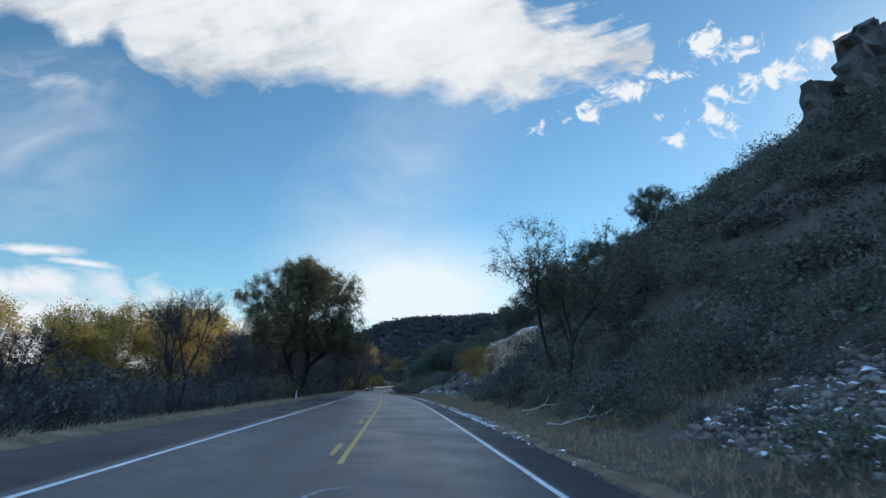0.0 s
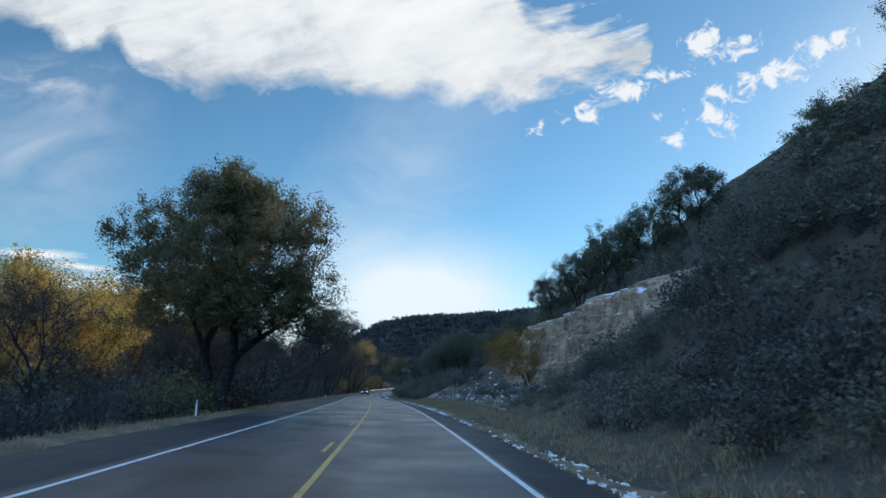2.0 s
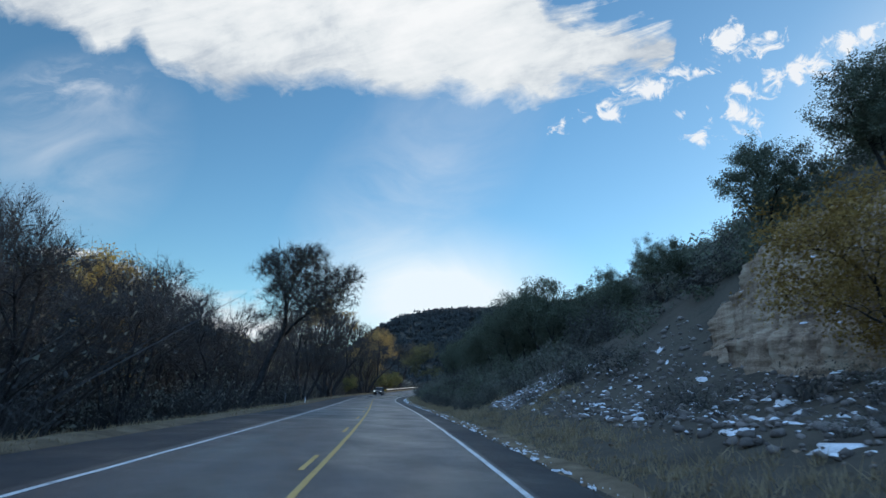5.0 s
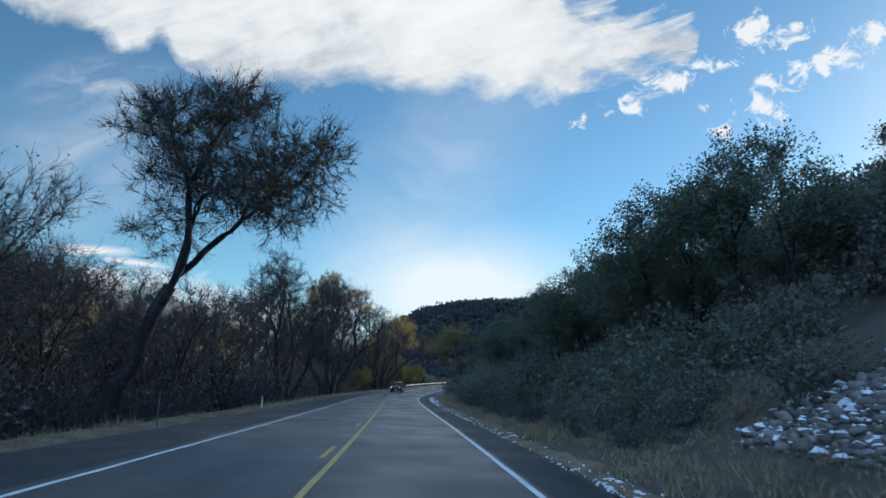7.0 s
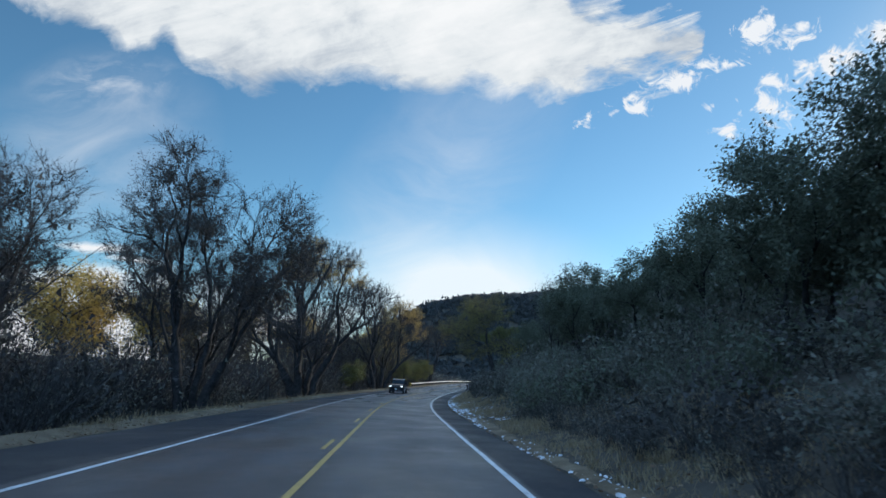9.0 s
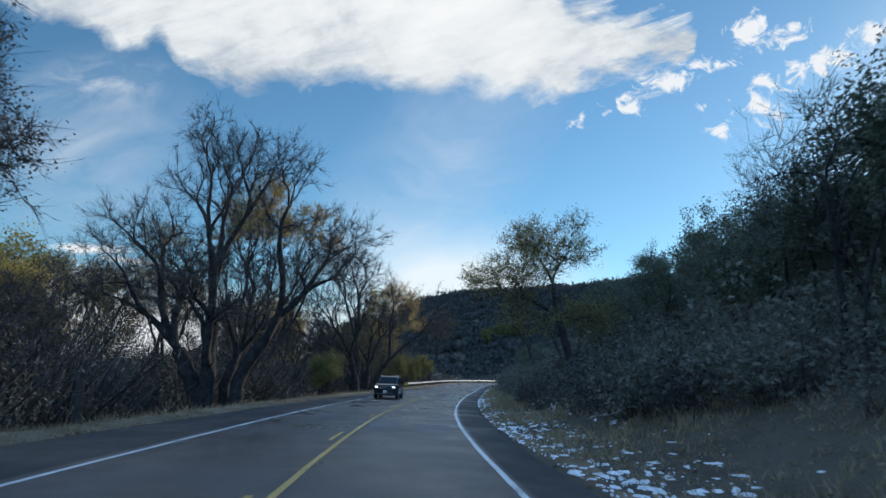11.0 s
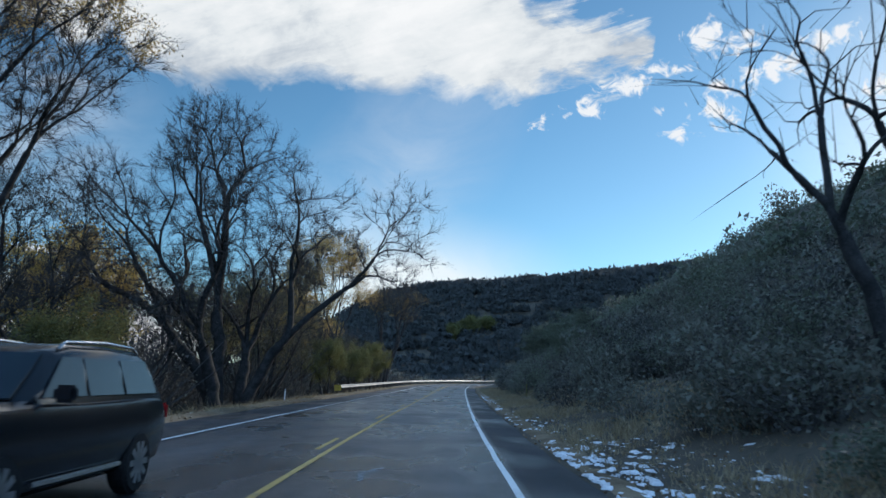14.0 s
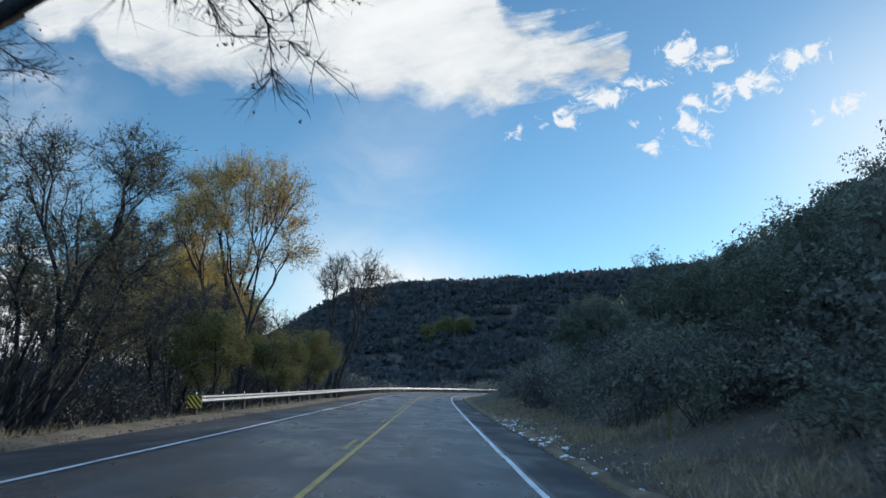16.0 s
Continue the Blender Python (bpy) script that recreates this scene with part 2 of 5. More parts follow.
def asphalt(name):
    """Grey asphalt: coarse grain, lighter wheel tracks along the lanes, dark and pale blotches; damp sheen."""
    m = bpy.data.materials.new(name)
    m.use_nodes = True
    n = Net(m.node_tree)
    tc = n.node("ShaderNodeTexCoord")
    uv = n.node("ShaderNodeSeparateXYZ", tc.outputs["UV"])
    d, s = uv.outputs[0], uv.outputs[1]
    vec = n.node("ShaderNodeCombineXYZ", n.math("MULTIPLY", d, 1.0), n.math("MULTIPLY", s, 0.12), 0.0).outputs[0]
    streak = n.noise(vec, 1.6, 6, 0.6)
    blotch = n.noise(n.node("ShaderNodeCombineXYZ", n.math("MULTIPLY", d, 0.5), n.math("MULTIPLY", s, 0.35), 0.0).outputs[0], 0.7, 5, 0.6)
    flat = n.node("ShaderNodeCombineXYZ", d, s, 0.0).outputs[0]
    grain = n.noise(flat, 90, 3, 0.7)
    mid = n.noise(flat, 6, 5, 0.65)
    # worn wheel tracks: two a lane
    wave = n.math("COSINE", n.math("MULTIPLY", n.math("ADD", d, -0.9), 2 * math.pi / 1.75))
    lane = n.math("MULTIPLY", n.math("GREATER_THAN", d, -3.9), n.math("LESS_THAN", d, 3.7))
    f = n.math("ADD", n.math("MULTIPLY", streak, 0.35), n.math("MULTIPLY", blotch, 0.4))
    f = n.math("ADD", f, n.math("MULTIPLY", mid, 0.25))
    f = n.math("ADD", f, n.math("MULTIPLY", n.math("MULTIPLY", wave, lane), 0.035))
    f = n.math("ADD", f, n.math("MULTIPLY", lane, 0.1))
    col = n.ramp(f, [(0.38, (0.011, 0.013, 0.017)), (0.5, (0.017, 0.02, 0.026)), (0.62, (0.033, 0.038, 0.047)), (0.76, (0.066, 0.073, 0.084))])
    # dark sealed patches across the lanes
    patch = n.noise(n.node("ShaderNodeCombineXYZ", n.math("MULTIPLY", d, 0.42), n.math("MULTIPLY", s, 0.5), 3.0).outputs[0], 1.0, 5, 0.6, 0.4)
    patch = n.math("MULTIPLY", n.math("MULTIPLY_ADD", patch, 9.0, -5.3, True), lane)
    col = n.mix(n.math("MULTIPLY", patch, 0.55), col, (0.024, 0.025, 0.027))
    col = n.mix(n.math("MULTIPLY", grain, 0.5), col, n.mix(1.0, col, (0.45, 0.45, 0.45), "MULTIPLY"))
    # damp stretches, dark and smooth
    damp = n.noise(n.node("ShaderNodeCombineXYZ", n.math("MULTIPLY", d, 0.45), n.math("MULTIPLY", s, 0.2), 9.0).outputs[0], 1.0, 2, 0.5, 0.1)
    damp = n.math("MULTIPLY", n.math("MULTIPLY_ADD", damp, 7.0, -3.4, True), n.math("MULTIPLY_ADD", s, 0.025, -5.0, True))
    col = n.mix(n.math("MULTIPLY", damp, 0.45), col, (0.016, 0.017, 0.02))
    # newer, darker shoulders outside the edge lines
    out = n.math("MAXIMUM", n.math("MULTIPLY_ADD", d, 8.0, -29.2, True), n.math("MULTIPLY_ADD", d, -5.0, -20.0, True))
    col = n.mix(n.math("MULTIPLY", out, 0.5), col, (0.012, 0.013, 0.015))
    b = n.node("ShaderNodeBsdfPrincipled")
    n.put(col, b.inputs["Base Color"])
    n.put(n.math("ADD", n.math("MULTIPLY_ADD", blotch, 0.7, 0.06, True), n.math("MULTIPLY_ADD", damp, -0.22, n.math("MULTIPLY", out, 0.25)), clamp=True), b.inputs["Roughness"])
    b.inputs["Specular IOR Level"].default_value = 0.4
    bn = n.node("ShaderNodeBump")
    bn.inputs["Strength"].default_value = 0.35
    bn.inputs["Distance"].default_value = 0.02
    n.put(n.math("ADD", grain, mid), bn.inputs["Height"])
    n.put(bn.outputs[0], b.inputs["Normal"])
    n.tree.links.new(b.outputs[0], n.node("ShaderNodeOutputMaterial").inputs[0])
    return m


def banded(name):
    """Layered rock: beds a hand to a foot thick, cut by upright joints and stains."""
    m = bpy.data.materials.new(name)
    m.use_nodes = True
    n = Net(m.node_tree)
    q = n.node("ShaderNodeSeparateXYZ", n.node("ShaderNodeTexCoord").outputs["Object"])
    x, y, z = q.outputs
    warp = n.noise(n.node("ShaderNodeCombineXYZ", x, y, z).outputs[0], 0.5, 4)
    beds = n.noise(n.node("ShaderNodeCombineXYZ", n.math("MULTIPLY", x, 0.12), n.math("MULTIPLY", y, 0.12), n.math("ADD", n.math("MULTIPLY", z, 2.2), n.math("MULTIPLY", warp, 1.2))).outputs[0], 1.0, 6, 0.7)
    joints = n.noise(n.node("ShaderNodeCombineXYZ", n.math("MULTIPLY", x, 1.6), n.math("MULTIPLY", y, 1.6), n.math("MULTIPLY", z, 0.25)).outputs[0], 1.0, 6, 0.65)
    grain = n.noise(n.node("ShaderNodeCombineXYZ", x, y, z).outputs[0], 14, 5, 0.7)
    f = n.math("ADD", n.math("MULTIPLY", beds, 0.3), n.math("ADD", n.math("MULTIPLY", joints, 0.5), n.math("MULTIPLY", grain, 0.2)))
    col = n.ramp(f, [(0.36, (0.055, 0.038, 0.027)), (0.43, (0.17, 0.115, 0.075)), (0.52, (0.31, 0.225, 0.15)), (0.64, (0.47, 0.38, 0.27))])
    b = n.node("ShaderNodeBsdfPrincipled")
    n.put(col, b.inputs["Base Color"])
    b.inputs["Roughness"].default_value = 0.92
    bn = n.node("ShaderNodeBump")
    bn.inputs["Strength"].default_value = 1.0
    bn.inputs["Distance"].default_value = 0.22
    n.put(f, bn.inputs["Height"])
    n.put(bn.outputs[0], b.inputs["Normal"])
    n.tree.links.new(b.outputs[0], n.node("ShaderNodeOutputMaterial").inputs[0])
    return m


M_ASPHALT = asphalt("asphalt")
M_WHITE = paint_lines("white_road_paint", (0.72, 0.72, 0.7), 0.40)
M_SCRAPE = paint_lines("pale_scrape_worn", (0.15, 0.15, 0.155), 0.53)
M_YELLOW = paint_lines("yellow_road_paint", (0.52, 0.34, 0.09), 0.38)
M_CHALK = material("pale_scrape", [(0.16, 0.16, 0.16), (0.4, 0.4, 0.4)], 4, 0.8, 0.2)
M_GROUND = material("dry_earth", [(0.038, 0.034, 0.027), (0.06, 0.053, 0.042), (0.085, 0.074, 0.057), (0.053, 0.05, 0.039)], 0.35, 0.95, 0.6, 6, spec=0.1)
M_GRAVEL = material("tan_dirt_and_gravel", [(0.075, 0.058, 0.038), (0.14, 0.108, 0.07), (0.23, 0.185, 0.125)], 0.9, 0.95, 0.8, 24, spec=0.1)
M_GRASS = material("dry_grass", [(0.15, 0.115, 0.068), (0.27, 0.215, 0.128), (0.37, 0.3, 0.19)], 0.5, 0.9, 0.0, 8, island=True, through_light=0.2, spec=0.08)
M_LITTER = material("leaf_litter", [(0.129, 0.0859, 0.0552), (0.218, 0.149, 0.0945), (0.323, 0.248, 0.169)], 0.5, 0.9, 0.0, 8, island=True, spec=0.08)
M_SNOW = material("old_snow", [(0.34, 0.35, 0.36), (0.58, 0.59, 0.61), (0.8, 0.8, 0.8)], 3, 0.7, 0.5, 30)
M_ROCK = banded("banded_rock")
# silhouette shade of the ridge pinnacles is put into this rock colour; boulders share it
M_DARKROCK = material("dark_rock", [(0.04, 0.037, 0.033), (0.07, 0.064, 0.055), (0.11, 0.1, 0.085)], 0.8, 0.95, 0.8, 7)
M_STONE = material("loose_stone", [(0.075, 0.066, 0.058), (0.15, 0.13, 0.115), (0.24, 0.21, 0.185)], 1.5, 0.9, 0.7, 14, island=True)
M_BARK = material("grey_bark", [(0.014, 0.014, 0.014), (0.03, 0.029, 0.028), (0.058, 0.056, 0.053)], 2.5, 0.95, 0.8, 22, spec=0.1)
M_PALEBARK = material("pale_dead_wood", [(0.16, 0.14, 0.12), (0.28, 0.26, 0.23), (0.4, 0.38, 0.35)], 2.5, 0.9, 0.5, 22)
M_TWIG = material("twigs", [(0.034, 0.033, 0.032), (0.055, 0.053, 0.05), (0.085, 0.082, 0.078)], 1, 0.9, 0.0, 10, island=True, spec=0.1)
M_OLIVE = material("dull_green_leaves", [(0.085, 0.085, 0.045), (0.13, 0.12, 0.06), (0.19, 0.155, 0.075)], 0.3, 0.7, 0.0, 4, island=True, through_light=0.45, spec=0.15)
M_OAK = material("dark_oak_leaves", [(0.075, 0.088, 0.062), (0.105, 0.12, 0.082), (0.138, 0.148, 0.1)], 0.3, 0.65, 0.0, 4, island=True, through_light=0.3, spec=0.18)
M_BRUSH = material("brush_leaves", [(0.095, 0.102, 0.082), (0.122, 0.127, 0.1), (0.15, 0.146, 0.118), (0.175, 0.163, 0.132)], 0.12, 0.8, 0.0, 2, island=True, through_light=0.3, spec=0.12)
M_GREY = material("grey_brush", [(0.046, 0.045, 0.042), (0.064, 0.062, 0.057), (0.085, 0.08, 0.072)], 0.15, 0.9, 0.0, 2, island=True, through_light=0.15, spec=0.1)
M_GOLD = material("golden_leaves", [(0.24, 0.16, 0.045), (0.41, 0.285, 0.072), (0.54, 0.395, 0.115)], 0.4, 0.7, 0.0, 4, island=True, through_light=0.45, spec=0.08)
M_RUST = material("tan_leaves", [(0.16, 0.1, 0.03), (0.26, 0.17, 0.05), (0.35, 0.24, 0.08)], 0.4, 0.7, 0.0, 4, island=True, through_light=0.4, spec=0.08)
M_TAN = material("golden_tan_leaves", [(0.22, 0.155, 0.06), (0.38, 0.27, 0.095), (0.52, 0.37, 0.125)], 0.25, 0.7, 0.0, 4, island=True, through_light=0.5, spec=0.08)
# greyer, bluer and more even in tone than the near brush
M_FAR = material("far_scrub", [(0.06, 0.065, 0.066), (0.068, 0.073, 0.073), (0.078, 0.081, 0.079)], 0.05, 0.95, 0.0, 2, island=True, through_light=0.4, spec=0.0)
M_LIME = material("yellow_green_leaves", [(0.08, 0.088, 0.032), (0.125, 0.126, 0.046), (0.19, 0.168, 0.062)], 0.4, 0.7, 0.0, 4, island=True, through_light=0.35, spec=0.15)
M_SALLOW = material("sallow_leaves", [(0.14, 0.125, 0.045), (0.21, 0.185, 0.065), (0.29, 0.24, 0.085)], 0.4, 0.7, 0.0, 4, island=True, through_light=0.5, spec=0.15)
M_STEEL = material("galvanised_steel", [(0.11, 0.115, 0.125), (0.15, 0.155, 0.165), (0.19, 0.193, 0.2)], 1.5, 0.5, 0.1, 20, metal=0.6)
M_POST = material("weathered_wood", [(0.03, 0.026, 0.022), (0.07, 0.06, 0.05)], 2, 0.9, 0.6, 30)
M_PLASTIC = material("white_plastic", [(0.62, 0.62, 0.6), (0.76, 0.76, 0.75)], 3, 0.5, 0.0, 20)
M_BLACK = material("black_paint", [(0.012, 0.012, 0.012), (0.02, 0.02, 0.02)], 3, 0.5, 0.0, 20)
M_SIGNYELLOW = material("sign_yellow", [(0.6, 0.4, 0.03), (0.7, 0.48, 0.05)], 3, 0.5, 0.0, 20)

# ---------------------------------------------------------------- mesh helpers


def mesh_np(name, verts, faces, mats, uvs=None, smooth=False, index=None):
    """A mesh from arrays; faces: an (n, 3 or 4) array or a list of such."""
    me = bpy.data.meshes.new(name)
    groups = faces if isinstance(faces, list) else [faces]
    groups = [np.asarray(g, np.int32) for g in groups if len(g)]
    sizes = np.concatenate([np.full(len(g), g.shape[1], np.int32) for g in groups])
    loops = np.concatenate([g.ravel() for g in groups])
    me.vertices.add(len(verts))
    me.vertices.foreach_set("co", np.asarray(verts, np.float32).ravel())
    me.loops.add(len(loops))
    me.loops.foreach_set("vertex_index", loops)
    me.polygons.add(len(sizes))
    me.polygons.foreach_set("loop_start", np.concatenate([[0], np.cumsum(sizes)[:-1]]).astype(np.int32))
    me.polygons.foreach_set("loop_total", sizes)
    if smooth:
        me.polygons.foreach_set("use_smooth", np.ones(len(sizes), bool))
    if index is not None:
        me.polygons.foreach_set("material_index", np.asarray(index, np.int32))
    for m in mats if isinstance(mats, (list, tuple)) else [mats]:
        me.materials.append(m)
    me.update(calc_edges=True)
    if uvs is not None:
        layer = me.uv_layers.new(name="UVMap")
        layer.data.foreach_set("uv", np.asarray(uvs, np.float32)[loops].ravel())
    return me


def part(name, me, parent=None, label=""):
    ob = new(name, me)
    if parent is not None:
        ob.parent = parent
    return tagged(ob, label)


def thing(name, place, label, category, group="", kind=""):
    ob = new(name)
    ob.location = place
    return tagged(ob, label, category, group, kind)


def grid_faces(rows, cols):
    i = np.arange(rows - 1)[:, None] * cols + np.arange(cols - 1)[None]
    return np.stack([i, i + 1, i + cols + 1, i + cols], -1).reshape(-1, 4)


def bm_mesh(name, bm, mat, smooth=False):
    me = bpy.data.meshes.new(name)
    bm.normal_update()
    bm.to_mesh(me)
    bm.free()
    me.materials.append(mat)
    if smooth:
        me.polygons.foreach_set("use_smooth", np.ones(len(me.polygons), bool))
    return me


def box_bm(sx, sy, sz, at=(0, 0, 0), bevel=0.0):
    bm = bmesh.new()
    bmesh.ops.create_cube(bm, size=1.0)
    bmesh.ops.scale(bm, vec=(sx, sy, sz), verts=bm.verts)
    if bevel:
        bmesh.ops.bevel(bm, geom=bm.edges[:], offset=bevel, segments=2, affect="EDGES")
    bmesh.ops.translate(bm, vec=at, verts=bm.verts)
    return bm


def wave_noise(x, y, seed=0, octaves=4, lac=2.1):
    """Smooth cheap noise over arrays, about -1..1."""
    r = np.random.RandomState(seed)
    out, amp, total = 0.0, 1.0, 0.0
    f = 1.0
    for _ in range(octaves):
        for _ in range(3):
            a, p = r.uniform(0, 6.283), r.uniform(0, 6.283)
            out = out + amp * np.sin(f * (x * math.cos(a) + y * math.sin(a)) + p) / 1.8
        total += amp
        amp *= 0.5
        f *= lac
    return out / total


# ---------------------------------------------------------------- the lie of the land
EDGE_L, EDGE_R = -6.8, 4.85


def nearest(x, y):
    """s and d of the nearest point of the road's line."""
    shape = np.shape(x)
    x, y = np.ravel(x), np.ravel(y)
    s, d = np.empty(len(x)), np.empty(len(x))
    for a in range(0, len(x), 4000):
        b = slice(a, a + 4000)
        dx, dy = x[b, None] - LINE_X[None], y[b, None] - LINE_Y[None]
        i = np.argmin(dx * dx + dy * dy, axis=1)
        h = _h[i]
        ex, ey = x[b] - LINE_X[i], y[b] - LINE_Y[i]
        s[b] = LINE_S[i] + ex * np.sin(h) + ey * np.cos(h)
        side = ex * np.cos(h) - ey * np.sin(h)
        d[b] = np.where(side < 0, -1, 1) * np.hypot(ex, ey)
        inner = (i > 0) & (i < len(LINE_S) - 1)
        d[b] = np.where(inner & (np.abs(d[b]) < 200), d[b], side)
    return s.reshape(shape), d.reshape(shape)


HILL_D = [4.6, 6, 8, 12, 17, 21, 30, 49, 60, 110, 180, 400, 3000]
HILL_Z = [-0.08, 0.05, 0.4, 2.4, 5.8, 8.8, 16, 31, 39, 58, 72, 95, 140]
SIDE_D = [-3000, -700, -300, -120, -60, -14, -10, -8, -6.7]
SIDE_Z = [25, 8, 0, -2.2, -2.4, -1.4, -0.4, 0.02, -0.08]


def smooth(x, a, b):
    t = np.clip((x - a) / (b - a), 0, 1)
    return t * t * (3 - 2 * t)


def rise(s, d):
    """Height over the road's level."""
    hill = np.interp(d, HILL_D, HILL_Z)
    steep = 1 - 0.3 * smooth(s, 132, 165) * (1 - 0.2 * smooth(s, 215, 260)) * smooth(d, 6, 20) * (1 - 0.75 * smooth(d, 55, 110))
    cut = 0.5 * smooth(s, 76, 86) * (1 - smooth(s, 112, 126))
    bulge = 4.5 * smooth(s, 22, 34) * (1 - smooth(s, 60, 74)) * smooth(d, 10, 19) * (1 - smooth(d, 24, 46))
    hill = bulge + hill * steep * (1 - cut * smooth(d, 8, 12) * (1 - smooth(d, 17, 21)))
    side = np.interp(d, SIDE_D, SIDE_Z)
    z = np.where(d > 0, hill, side)
    rough = wave_noise(s * 0.09, d * 0.13, 3) * 0.9 + wave_noise(s * 0.4, d * 0.5, 4) * 0.22
    away = np.where(d > 0, smooth(d, 8, 25) * (1 + smooth(d, 30, 80) * 3), smooth(-d, 9, 30) * 0.5)
    return z + rough * away


def land(x, y):
    s, d = nearest(x, y)
    z = np.interp(s, LINE_S, LINE_Z) + rise(s, d)
    ridge = (68 + 0.135 * np.clip(x, -60, 420) + 6 * wave_noise(x * 0.006, y * 0.006, 8)) * smooth(y + 0.18 * x, 545, 785) * smooth(x, -135, -8)
    ridge = ridge + wave_noise(x * 0.05, y * 0.05, 9) * 2
    z = np.where(ridge > 3, np.maximum(z, (ridge - 3) * smooth(np.abs(d), 12, 60)), z)
    return np.where((d > EDGE_L + 0.1) & (d < EDGE_R - 0.1), np.interp(s, LINE_S, LINE_Z) - 0.12, z)


def spread(edges):
    """Coordinates from stretches (start, end, step)."""
    return np.unique(np.round(np.concatenate([np.arange(a, b, c) for a, b, c in edges]), 3))


def build_ground():
    xs = spread([(-3000, -600, 200), (-600, -150, 45), (-150, -60, 9), (-60, -28, 2.4), (-28, 34, 0.95), (34, 80, 2.4), (80, 200, 6), (200, 700, 22), (700, 3001, 190)])
    ys = spread([(-1500, -200, 200), (-200, -40, 20), (-40, -10, 3), (-10, 330, 1.9), (330, 480, 2.5), (480, 1000, 9), (1000, 1400, 40), (1400, 4001, 260)])
    gx, gy = np.meshgrid(xs, ys)
    gz = land(gx, gy)
    me = mesh_np("ground", np.stack([gx, gy, gz], -1).reshape(-1, 3), grid_faces(len(ys), len(xs)), M_GROUND, smooth=True)
    tagged(new("ground", me), "brown earth and dry grass valley floor and hills", "ground", kind="structure")


build_ground()


def strip(name, s0, s1, d0, d1, up, mat, step=1.0, label="", category="", thick=0.0, wob=0.0, seed=1, widen=0.0):
    s = np.linspace(s0, s1, max(2, int((s1 - s0) / step) + 1))
    cols = [d0, d1] if not thick else [d0, d0, d1, d1]
    ups = [up, up] if not thick else [up - thick, up, up, up - thick]
    r = np.random.RandomState(seed)
    rows, uv = [], []
    for c, u in zip(cols, ups):
        dd = c + wob * wave_noise(s * 1.3, s * 0 + c, seed) + widen * smooth(s, 190, 275)
        rows.append(road_point(s, dd, u))
        uv.append(np.stack([dd, s], -1))
    v = np.stack(rows, 1).reshape(-1, 3)
    return mesh_np(name, v, grid_faces(len(s), len(cols))[:, ::-1], mat, np.stack(uv, 1).reshape(-1, 2))


def build_road():
    s = np.arange(-58, 640, 1.0)
    ds = np.array([EDGE_L - 0.25, EDGE_L, -5.2, -3.8, -1.8, 0, 1.8, 3.6, EDGE_R, EDGE_R + 0.25])
    ups = np.array([-0.25, -0.04, 0.0, 0.02, 0.03, 0.04, 0.03, 0.02, -0.01, -0.25])
    rag = np.zeros(len(ds))
    rag[[0, 1, -2, -1]] = 1
    v = np.stack([road_point(s, d + k * 0.10 * wave_noise(s * 0.9, s * 0 + d, 5), u) for d, u, k in zip(ds, ups, rag)], 1)
    uv = np.stack([np.stack([s * 0 + d, s], -1) for d in ds], 1)
    me = mesh_np("road", v.reshape(-1, 3), grid_faces(len(s), len(ds))[:, ::-1], M_ASPHALT, uv.reshape(-1, 2))
    road = tagged(new("road", me), "grey two-lane asphalt road with dark patches", "road", kind="structure")
    part("edge_line", strip("edge_line", -20, 620, 3.5, 3.62, 0.027, M_WHITE, wob=0.012), road, "white painted edge line")
    part("edge_line", strip("edge_line", -20, 620, -3.82, -3.70, 0.027, M_WHITE, wob=0.012, widen=-0.55), road, "white painted edge line")
    part("centre_line", strip("centre_line", 13.9, 620, -0.06, 0.06, 0.048, M_YELLOW, wob=0.008), road, "solid yellow centre line")
    for k in range(-1, 26):
        a = 15.5 + 12.19 * k
        part("dash", strip("dash", a, a + 3.05, -0.36, -0.25, 0.046, M_YELLOW, 0.5), road)
    part("scrape", strip("scrape", 216.6, 219.8, 0.1, 1.25, 0.044, M_SCRAPE, wob=0.15), road, "pale scraped patch")
    part("scrape", strip("scrape", 216.0, 219.0, 1.75, 3.1, 0.037, M_SCRAPE, wob=0.15), road, "pale scraped patch")
    part("centre_line", strip("centre_line", 318, 620, -0.36, -0.25, 0.047, M_YELLOW), road, "solid yellow centre line")


build_road()

# ---------------------------------------------------------------- plants


def unit(v):
    return v / max(1e-9, np.linalg.norm(v))


class Tree:
    """A skeleton of tapering branches; notes where leaves and twigs sit."""

    def __init__(self):
        self.lines, self.tips, self.ways, self.hold = [], [], [], []

    def wood(self, low=0, high=9):
        """Tubes of the branches of levels low..high: verts and faces."""
        vs, fs, base = [], [], 0
        for pts, rad, level in self.lines:
            if not low <= level <= high:
                continue
            k = 8 if level == 0 else 5 if level == 1 else 3
            ways = np.gradient(pts, axis=0)
            ways /= np.linalg.norm(ways, axis=1)[:, None] + 1e-9
            ref = np.array([0.3, 0.9, 0.1])
            a = np.cross(ways, ref)
            a /= np.linalg.norm(a, axis=1)[:, None] + 1e-9
            b = np.cross(ways, a)
            ang = np.linspace(0, 2 * np.pi, k, endpoint=False)
            ring = pts[:, None] + rad[:, None, None] * (a[:, None] * np.cos(ang)[None, :, None] + b[:, None] * np.sin(ang)[None, :, None])
            n = len(pts)
            i = np.arange(n - 1)[:, None] * k
            j = np.arange(k)[None]
            f = np.stack([i + j, i + (j + 1) % k, i + k + (j + 1) % k, i + k + j], -1).reshape(-1, 4) + base
            vs.append(ring.reshape(-1, 3))
            fs.append(f)
            base += n * k
        if not vs:
            return np.zeros((0, 3)), np.zeros((0, 4), int)
        return np.concatenate(vs), np.concatenate(fs)


